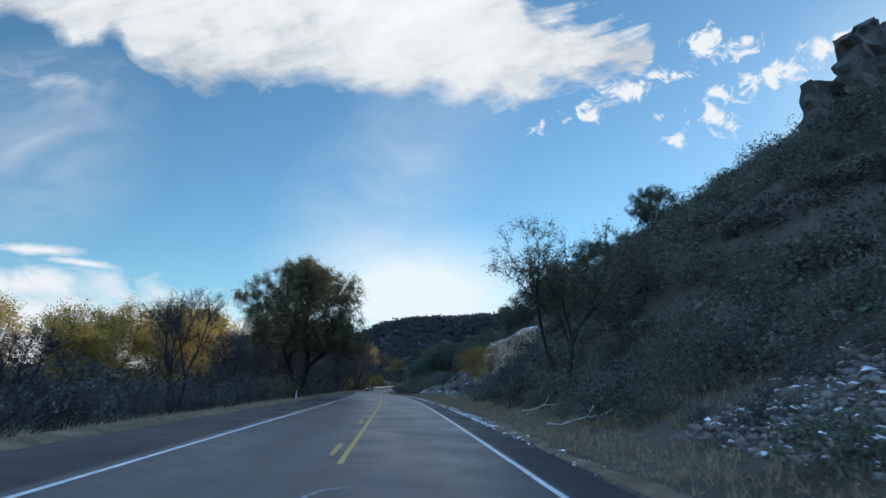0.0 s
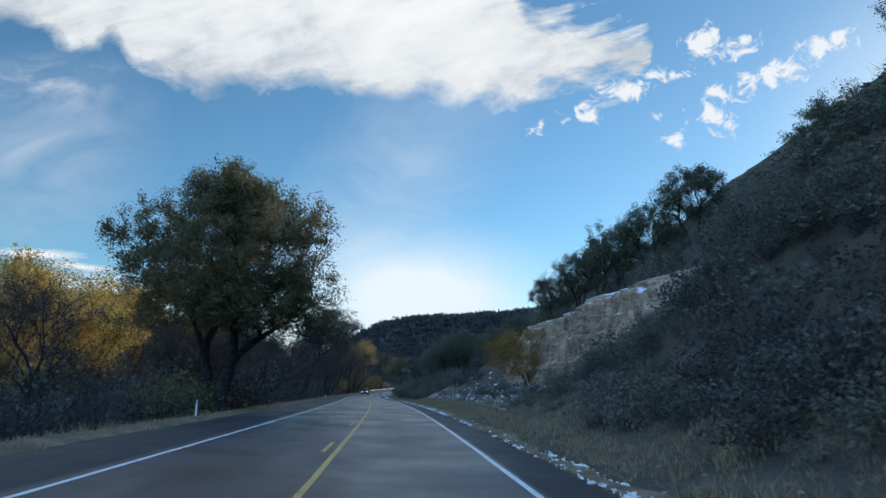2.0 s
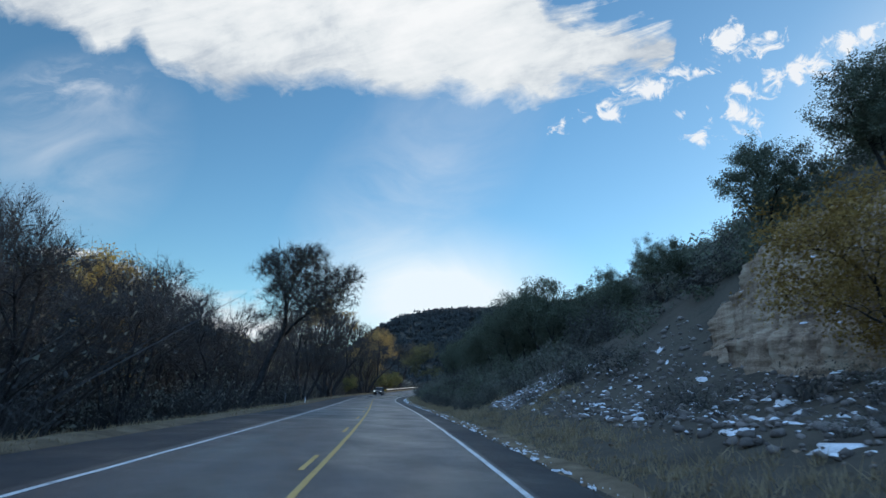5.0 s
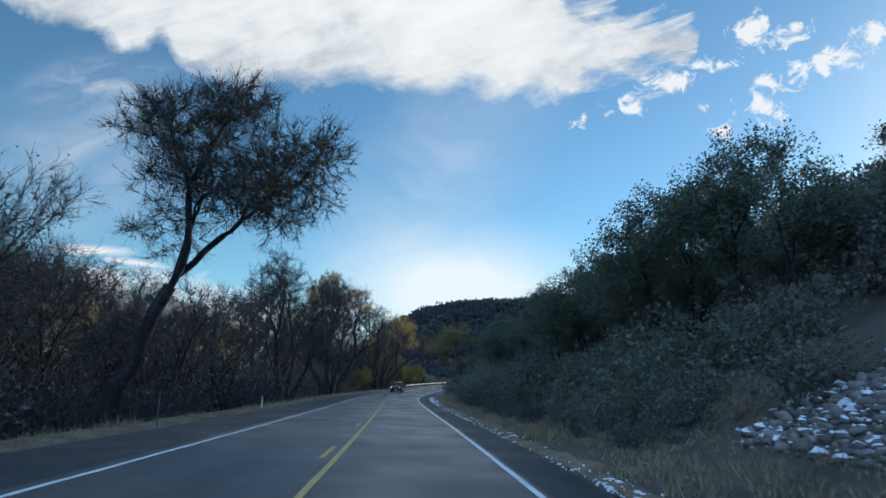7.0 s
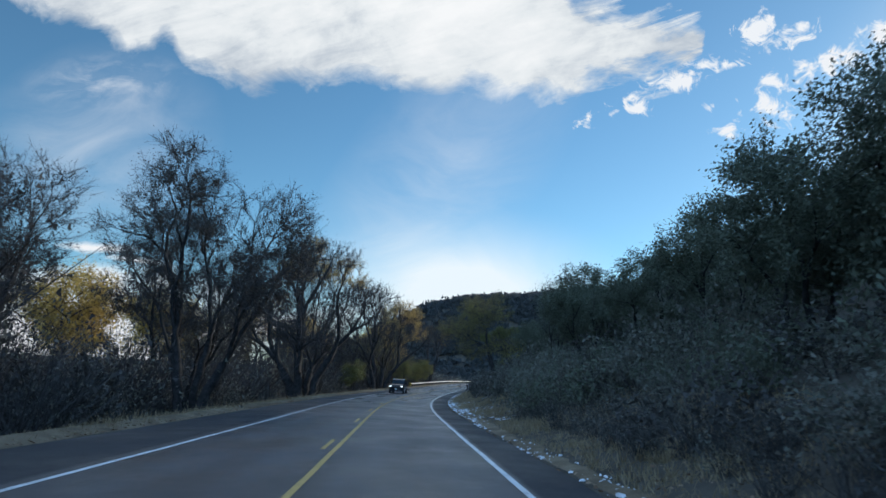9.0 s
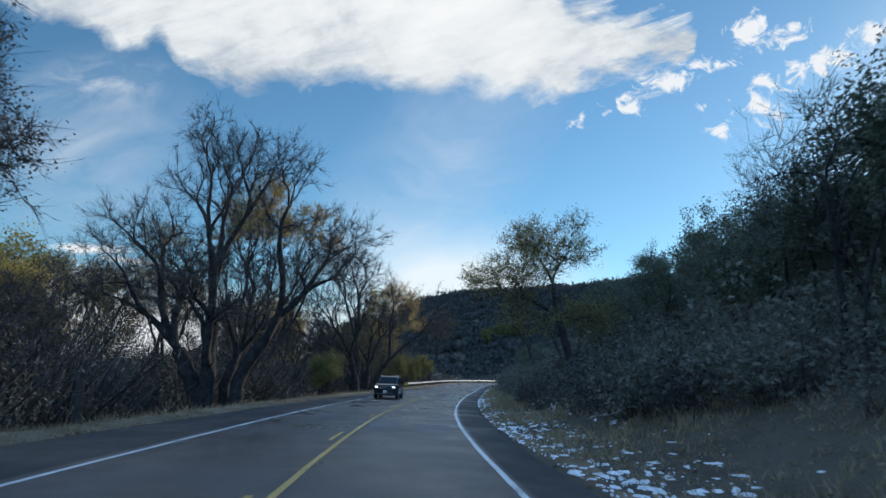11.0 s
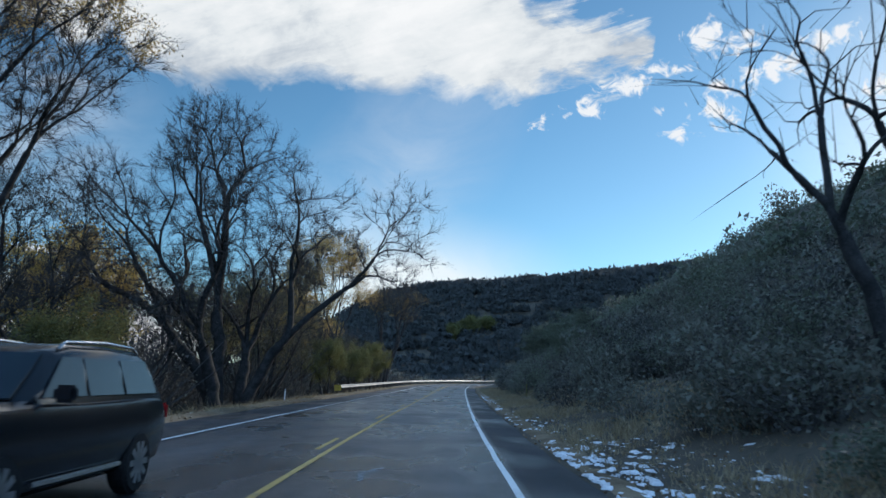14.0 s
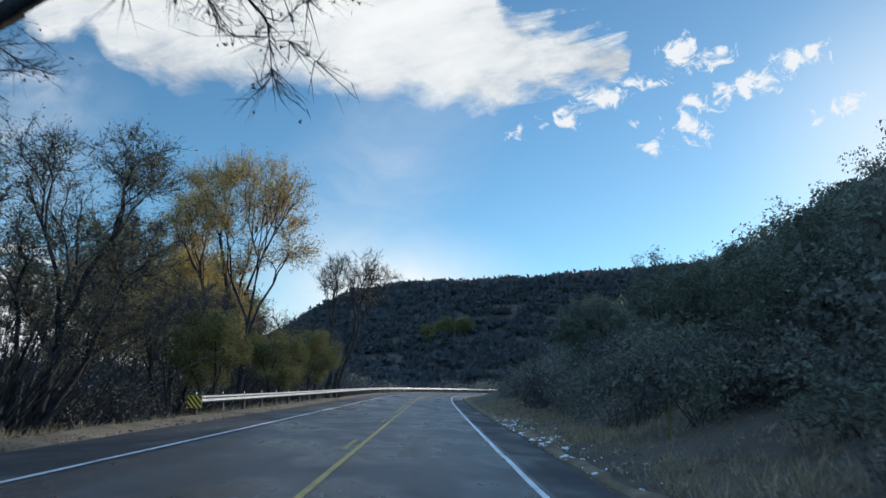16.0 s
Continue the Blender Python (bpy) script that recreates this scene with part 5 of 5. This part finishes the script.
def build_shoulders():
    """Low ragged strips of gravel and trodden straw between the asphalt and the grass."""
    for name, d0, d1, label in (("gravel_verge", EDGE_R + 0.2, 5.7, "pale gravel and dirt strip beside the asphalt"), ("gravel_verge", -8.3, EDGE_L - 0.05, "tan dirt strip with straw beside the asphalt")):
        s = np.arange(-20, 420, 0.6)
        u = np.linspace(0, 1, 7)
        rag = 0.45 * wave_noise(s * 0.35, s * 0 + d0, 61) + 0.2 * wave_noise(s * 1.9, s * 0 + d1, 62)
        lo = d0 + (rag if d0 < 0 else 0.06 * rag)
        hi = d1 + (rag if d0 > 0 else 0.06 * rag)
        D = lo[:, None] + (hi - lo)[:, None] * u[None]
        v = road_point(np.repeat(s, 7), D.ravel())
        hump = 0.015 + 0.03 * np.sin(np.pi * u)[None] * (1 + wave_noise(s[:, None] * 0.8, D * 2, 63))
        hump[:, [0, -1]] = -0.03
        v[:, 2] = land(v[:, 0], v[:, 1]) + hump.ravel()
        me = mesh_np(name, v, grid_faces(len(s), 7)[:, ::-1], M_GRAVEL, smooth=True)
        tagged(new(name, me), label, "verge", kind="structure")


build_shoulders()
build_cliff()
build_rocks()
blades("verge_grass", 14500, (-2, 345), (5.6, 11.2), 31, M_GRASS, 0.38, 0.014, "dry straw-coloured grass along the road's verge", "grass", 11, keep=off_rocks)
blades("verge_grass", 3200, (-2, 345), (-8.6, -7.0), 35, M_GRASS, 0.22, 0.016, "short pale dry grass beside the asphalt", "grass", 6)
blades("verge_grass", 4200, (-2, 345), (-12, -7.3), 32, M_GRASS, 0.34, 0.016, "dry straw-coloured grass along the road's verge", "grass", 6)
blades("verge_grass", 3600, (184, 345), (-15.5, -8.4), 36, M_GRASS, 0.5, 0.016, "dry straw-coloured grass along the road's verge", "grass", 7)
litter("leaf_litter", 9000, (150, 345), (-7.0, -11), 33, M_LITTER, 0.07, "brown fallen leaves on the verge")
litter("leaf_litter", 5000, (0, 345), (4.9, 9), 34, M_LITTER, 0.06, "brown fallen leaves on the verge")
snow_lumps("verge_snow", [(1300, (4, 120), (4.95, 5.5), 0.04), (600, (120, 190), (4.95, 5.6), 0.036), (1000, (190, 224), (5.05, 8.8), 0.06), (1100, (224, 262), (5.05, 8.6), 0.055),
                          (420, (258, 320), (5.1, 6.8), 0.06), (90, (0, 320), (-8.6, -7.6), 0.09), (220, (74, 122), (9, 15), 0.13), (150, (126, 138), (9, 14), 0.13)], 41, "patches of old white snow beside the road")
build_branches()

# ---------------------------------------------------------------- guardrail, posts


def build_rail():
    rail = thing("guardrail", Vector((0, 0, 0)), "galvanised steel guardrail along the outside of a bend", "guardrail")
    s = np.concatenate([np.arange(309, 360, 1.9), np.arange(360, 520, 1.9)])
    prof = [(0.0, 0.82), (0.05, 0.80), (0.085, 0.75), (0.05, 0.70), (0.0, 0.665), (0.05, 0.63), (0.085, 0.58), (0.05, 0.53), (0.0, 0.51)]
    prof = prof + [(o - 0.02, z) for o, z in prof[::-1]]
    v = np.stack([road_point(s, -8.15 + o, z) for o, z in prof], 1)
    k = len(prof)
    i = np.arange(len(s) - 1)[:, None] * k
    j = np.arange(k)[None]
    f = np.stack([i + j, i + (j + 1) % k, i + k + (j + 1) % k, i + k + j], -1).reshape(-1, 4)
    part("beam", mesh_np("beam", v.reshape(-1, 3), f, M_STEEL, smooth=True), rail, "ribbed steel beam")
    me = bm_mesh("post", box_bm(0.15, 0.2, 1.4, (0, 0, 0.12), 0.01), M_POST)
    cap = bm_mesh("reflector", box_bm(0.02, 0.1, 0.1, (0, 0, 0.9), 0.005), M_PLASTIC)
    for q in s[::2]:
        p = road_point(q, -8.32)
        ob = part("post", me, rail)
        ob.location = p
        ob.rotation_euler = (0, 0, -float(np.interp(q, LINE_S, _h)))
        if q < 360:
            c = part("reflector", cap, ob)
    # end plate with slanting black stripes
    plate = part("end_plate", bm_mesh("end_plate", box_bm(0.62, 0.03, 0.52, (0, 0, 0), 0.01), M_SIGNYELLOW), rail, "yellow plate with black slanting stripes")
    p = road_point(308.6, -8.25, 0.56)
    plate.location = p
    plate.rotation_euler = (0, 0, -radians(5))
    for q in range(-2, 3):
        bm = bmesh.new()
        x0 = q * 0.2
        pts = [(x0 - 0.27, 0.25), (x0 - 0.17, 0.25), (x0 + 0.29, -0.25), (x0 + 0.19, -0.25)]
        clip = []
        for n in range(4):
            a, b = pts[n], pts[(n + 1) % 4]
            for m in range(12):
                w = m / 12
                clip.append((a[0] + (b[0] - a[0]) * w, a[1] + (b[1] - a[1]) * w))
        clip = [(min(0.3, max(-0.3, x)), z) for x, z in clip]
        bm.faces.new([bm.verts.new((x, -0.019, z)) for x, z in clip])
        part("stripe", bm_mesh("stripe", bm, M_BLACK), plate)


def build_posts():
    def slim(s, d, h, label, mat=M_PLASTIC, w=0.09):
        ob = thing("delineator_post", foot(s, d, 0.0), label, "road post", "roadside posts")
        part("stake", bm_mesh("stake", box_bm(w, 0.03, h + 0.3, (0, 0, h / 2 - 0.15), 0.008), mat), ob)
        part("reflector", bm_mesh("reflector", box_bm(w * 0.8, 0.012, 0.09, (0, -0.022, h - 0.1), 0.003), M_STEEL), ob)

    slim(147, -7.0, 1.25, "thin steel roadside post with a white top", M_STEEL, 0.05)
    slim(168, -7.4, 0.7, "short white roadside post")
    slim(297, -10.2, 1.0, "white roadside post in dry grass")
    slim(291, -9.5, 1.3, "thin dark roadside post", M_POST, 0.05)
    slim(297, 8.0, 1.2, "slim roadside post with a yellow-green top", M_LIME, 0.07)
    slim(72, -8.5, 0.8, "short white roadside post")
    ob = thing("fence_post", foot(218, -10.6, 0.0), "stout dark wooden fence post", "fence post")
    bm = bmesh.new()
    bmesh.ops.create_cone(bm, cap_ends=True, segments=12, radius1=0.15, radius2=0.13, depth=2.1)
    bmesh.ops.bevel(bm, geom=[e for e in bm.edges if all(v.co.z > 1 for v in e.verts)], offset=0.02, segments=2, affect="EDGES")
    bmesh.ops.translate(bm, vec=(0, 0, 0.8), verts=bm.verts)
    part("stake", bm_mesh("stake", bm, M_POST), ob)
    part("wire_wrap", tube_mesh("wire_wrap", [(0.16 * math.cos(a), 0.16 * math.sin(a), 1.2 + 0.02 * a) for a in np.linspace(0, 12, 40)], [0.006] * 40, M_STEEL), ob)


def squiggle(pts, width=0.05):
    """A pale scrape wandering over the asphalt."""
    s, d = np.array([p[0] for p in pts]), np.array([p[1] for p in pts])
    t = np.linspace(0, 1, 24)
    k = np.linspace(0, 1, len(pts))
    s, d = np.interp(t, k, s), np.interp(t, k, d) + 0.04 * np.sin(t * 30)
    n = np.stack([np.gradient(d), -np.gradient(s)], -1)
    n /= np.linalg.norm(n, axis=1)[:, None] + 1e-9
    w = width * (0.6 + 0.5 * np.abs(np.sin(t * 17)))[:, None]
    a, b = np.stack([s, d], -1) + n * w, np.stack([s, d], -1) - n * w
    v = np.stack([road_point(a[:, 0], a[:, 1], 0.045), road_point(b[:, 0], b[:, 1], 0.045)], 1).reshape(-1, 3)
    f = grid_faces(24, 2)
    part("scrape", mesh_np("scrape", v, np.concatenate([f, f[:, ::-1]])[:len(f)], M_CHALK), bpy.data.objects["road"], "pale scrape on the asphalt")


build_rail()
build_posts()
for pts in ([(76.5, 1.25), (75.6, 1.3), (75.2, 0.75), (74.0, 1.25), (73.2, 1.2)], [(264.5, 1.1), (264.0, 1.7), (263.2, 1.9), (262.4, 1.7)], [(9.8, -0.2), (10.6, 0.0), (11.0, 0.4)],
            [(160.2, 1.4), (159.4, 1.2), (158.8, 1.5)], [(256.5, 1.4), (255.6, 1.1), (254.8, 1.2)], [(218.2, 2.8), (217.0, 3.4), (215.5, 3.75)]):
    squiggle(pts, 0.035)

# ---------------------------------------------------------------- the oncoming car
M_CAR = material("black_car_paint", [(0.008, 0.009, 0.011), (0.014, 0.015, 0.018)], 2, 0.16, 0.0, 20, spec=0.5)
M_TYRE = material("tyre_rubber", [(0.012, 0.012, 0.012), (0.025, 0.025, 0.025)], 4, 0.85, 0.2)
M_RIM = material("alloy", [(0.4, 0.4, 0.41), (0.55, 0.55, 0.56)], 4, 0.35, 0.0, metal=0.9)
M_CHROME = material("bright_trim", [(0.6, 0.6, 0.62), (0.7, 0.7, 0.72)], 4, 0.2, 0.0, metal=0.95)
M_GLASS = material("dark_glass", [(0.012, 0.016, 0.02), (0.02, 0.025, 0.03)], 2, 0.08, 0.0, spec=0.4)
M_PLATE = material("pale_plate", [(0.5, 0.5, 0.5), (0.62, 0.62, 0.62)], 5, 0.5, 0.0)
M_LAMP = bpy.data.materials.new("lit_headlamp")
M_LAMP.use_nodes = True
_n = Net(M_LAMP.node_tree)
_em = _n.node("ShaderNodeEmission", (1.0, 0.97, 0.9, 1), 3.0)
_n.tree.links.new(_em.outputs[0], _n.node("ShaderNodeOutputMaterial").inputs[0])
M_TAIL = material("red_lens", [(0.2, 0.01, 0.01), (0.3, 0.02, 0.02)], 4, 0.2, 0.0)


def loft(name, stations, mat, smooth_shade=True):
    """Closed hull through rings of equal size."""
    k = len(stations[0])
    v = np.array(stations, float).reshape(-1, 3)
    n = len(stations)
    i = np.arange(n - 1)[:, None] * k
    j = np.arange(k)[None]
    f = np.stack([i + j, i + k + j, i + k + (j + 1) % k, i + (j + 1) % k], -1).reshape(-1, 4)
    me = mesh_np(name, v, f, mat, smooth=False)
    bm = bmesh.new()
    bm.from_mesh(me)
    bm.verts.ensure_lookup_table()
    for start in (0, (n - 1) * k):
        bm.faces.new([bm.verts[start + q] for q in range(k)])
    bmesh.ops.recalc_face_normals(bm, faces=bm.faces[:])
    bm.to_mesh(me)
    bm.free()
    if smooth_shade:
        me.polygons.foreach_set("use_smooth", np.ones(len(me.polygons), bool))
        me.set_sharp_from_angle(angle=radians(38))
    return me


def ring(y, w, z0, z1, round_=0.12, tuck=0.06):
    """Cross-section of the lower body: half-width w from z0 to z1."""
    h = [(w - tuck - 0.08, z0), (w - tuck, z0 + 0.06), (w, z0 + 0.3), (w, z1 - round_ * 1.6), (w - round_ * 0.35, z1 - round_ * 0.5), (w - round_ * 1.4, z1)]
    return [(x, y, z) for x, z in h] + [(-x, y, z) for x, z in h[::-1]]


def cabin_ring(y, wb, wt, z0, z1):
    h = [(wb, z0), (wb - (wb - wt) * 0.5, z0 + (z1 - z0) * 0.55), (wt, z1 - 0.09), (wt - 0.1, z1 - 0.015), (wt - 0.3, z1)]
    return [(x, y, z) for x, z in h] + [(-x, y, z) for x, z in h[::-1]]


def quad_part(name, pts, mat, parent, thick=0.012, label=""):
    """A thin curved-edge plate through corner points, with its own thickness."""
    bm = bmesh.new()
    face = bm.faces.new([bm.verts.new(p) for p in pts])
    bm.normal_update()
    res = bmesh.ops.extrude_face_region(bm, geom=[face])
    moved = [e for e in res["geom"] if isinstance(e, bmesh.types.BMVert)]
    bmesh.ops.translate(bm, vec=face.normal * thick, verts=moved)
    bmesh.ops.recalc_face_normals(bm, faces=bm.faces[:])
    return part(name, bm_mesh(name, bm, mat), parent, label)


def build_car(s, d):
    """Sport utility vehicle, its nose towards -y."""
    car = thing("car", Vector(road_point(s, d, 0.03)), "black sport utility vehicle with lit headlamps", "car")
    car.scale = (1, 1, 1.07)
    car.rotation_euler = (0, 0, -float(np.interp(s, LINE_S, _h)))
    body = part("body", loft("body", [ring(-2.5, 0.72, 0.36, 0.86), ring(-2.44, 0.88, 0.3, 1.03), ring(-2.2, 0.97, 0.28, 1.12), ring(-1.6, 0.99, 0.3, 1.16), ring(-1.0, 0.99, 0.3, 1.17), ring(0.2, 0.99, 0.3, 1.16),
                                      ring(1.6, 0.99, 0.3, 1.17), ring(2.2, 0.97, 0.32, 1.16), ring(2.42, 0.92, 0.36, 1.12), ring(2.5, 0.8, 0.42, 1.0)], M_CAR), car)
    cabin = part("cabin", loft("cabin", [cabin_ring(-1.15, 0.9, 0.86, 1.1, 1.14), cabin_ring(-0.35, 0.9, 0.74, 1.1, 1.66), cabin_ring(0.0, 0.9, 0.74, 1.1, 1.74), cabin_ring(0.9, 0.9, 0.74, 1.1, 1.76), cabin_ring(1.8, 0.89, 0.73, 1.1, 1.73),
                                         cabin_ring(2.12, 0.88, 0.7, 1.1, 1.66), cabin_ring(2.38, 0.86, 0.8, 1.1, 1.18)], M_CAR), car)
    quad_part("windscreen", [(-0.76, -1.13, 1.2), (0.76, -1.13, 1.2), (0.62, -0.42, 1.635), (-0.62, -0.42, 1.635)], M_GLASS, car, 0.02)
    quad_part("rear_window", [(0.66, 2.39, 1.24), (-0.66, 2.39, 1.24), (-0.56, 2.19, 1.6), (0.56, 2.19, 1.6)], M_GLASS, car, 0.02)
    for q in (1, -1):
        for a, b, c, e in ((-0.8, 0.1, -0.28, 0.12), (0.18, 1.05, 0.18, 1.02), (1.13, 2.05, 1.1, 1.85)):
            pts = [(q * 0.905, a, 1.2), (q * 0.905, b, 1.2), (q * 0.775, e, 1.6), (q * 0.775, c, 1.6)]
            quad_part("side_window", pts if q > 0 else pts[::-1], M_GLASS, car, 0.012)
        lamp = part("headlight", bm_mesh("headlight", box_bm(0.4, 0.12, 0.17, (q * 0.7, -2.41, 0.88), 0.03), M_CHROME), car, "clear headlight housing")
        part("bulb", bm_mesh("bulb", box_bm(0.22, 0.02, 0.12, (q * 0.7, -2.48, 0.88), 0.008), M_LAMP), lamp, "lit white lamp")
        part("tail_light", bm_mesh("tail_light", box_bm(0.2, 0.1, 0.22, (q * 0.84, 2.42, 0.95), 0.03), M_TAIL), car, "red tail light")
        part("roof_rail", tube_mesh("roof_rail", [(q * 0.66, -0.2, 1.68), (q * 0.66, -0.05, 1.76), (q * 0.66, 0.9, 1.79), (q * 0.66, 1.7, 1.76), (q * 0.66, 1.85, 1.68)], [0.022] * 5, M_CHROME), car, "bright roof rail")
        mirror = part("mirror", bm_mesh("mirror", box_bm(0.24, 0.12, 0.17, (q * 1.09, -0.72, 1.24), 0.04), M_CAR), car)
        part("mirror_glass", bm_mesh("mirror_glass", box_bm(0.18, 0.01, 0.12, (q * 1.09, -0.655, 1.24), 0.003), M_CHROME), mirror)
        part("sill_trim", bm_mesh("sill_trim", box_bm(0.03, 1.9, 0.05, (q * 0.985, 0.0, 0.42), 0.01), M_CHROME), car, "bright strip along the sill")
        for y in (-1.5, 1.45):
            bm = bmesh.new()
            bmesh.ops.create_cone(bm, cap_ends=True, segments=32, radius1=0.38, radius2=0.38, depth=0.26)
            bmesh.ops.bevel(bm, geom=[e for e in bm.edges if abs(abs(e.verts[0].co.z) - 0.13) < 1e-3 and abs(abs(e.verts[1].co.z) - 0.13) < 1e-3], offset=0.04, segments=2, affect="EDGES")
            bmesh.ops.rotate(bm, matrix=Matrix.Rotation(radians(90), 3, "Y"), verts=bm.verts)
            bmesh.ops.translate(bm, vec=(q * 0.875, y, 0.38), verts=bm.verts)
            wheel = part("wheel", bm_mesh("wheel", bm, M_TYRE), car, "black tyre on an alloy rim")
            bm = bmesh.new()
            bmesh.ops.create_cone(bm, cap_ends=True, segments=24, radius1=0.09, radius2=0.09, depth=0.03)
            for n in range(5):
                sp = box_bm(0.07, 0.5, 0.03, (0, 0, 0))
                tmp = bpy.data.meshes.new("spoke")
                sp.to_mesh(tmp)
                sp.free()
                start = len(bm.verts)
                bm.from_mesh(tmp)
                bm.verts.ensure_lookup_table()
                bmesh.ops.rotate(bm, matrix=Matrix.Rotation(n * math.pi / 5, 3, "Z"), verts=bm.verts[start:])
            bmesh.ops.rotate(bm, matrix=Matrix.Rotation(radians(90), 3, "Y"), verts=bm.verts)
            bmesh.ops.translate(bm, vec=(q * 1.0, y, 0.38), verts=bm.verts)
            part("rim", bm_mesh("rim", bm, M_RIM), wheel, "five-spoked alloy rim")
    grille = part("grille", bm_mesh("grille", box_bm(0.98, 0.06, 0.24, (0, -2.475, 0.84), 0.02), M_BLACK), car, "black grille with bright bars")
    for z in (0.76, 0.84, 0.92):
        part("grille_bar", bm_mesh("grille_bar", box_bm(0.96, 0.02, 0.028, (0, -2.512, z), 0.006), M_CHROME), grille)
    plate = part("licence_plate", bm_mesh("licence_plate", box_bm(0.31, 0.015, 0.15, (0, -2.53, 0.55), 0.004), M_PLATE), car, "pale plate with dark bars")
    for k in range(4):
        part("bar", bm_mesh("bar", box_bm(0.04, 0.004, 0.06, (-0.09 + 0.06 * k, -2.54, 0.545)), M_BLACK), plate)
    part("bumper_trim", bm_mesh("bumper_trim", box_bm(1.3, 0.03, 0.03, (0, -2.50, 0.40), 0.008), M_CHROME), car, "thin bright strip on the bumper")
    part("lower_bumper", bm_mesh("lower_bumper", box_bm(1.6, 0.2, 0.2, (0, -2.40, 0.36), 0.06), M_BLACK), car)


build_car(251.7, -2.55)
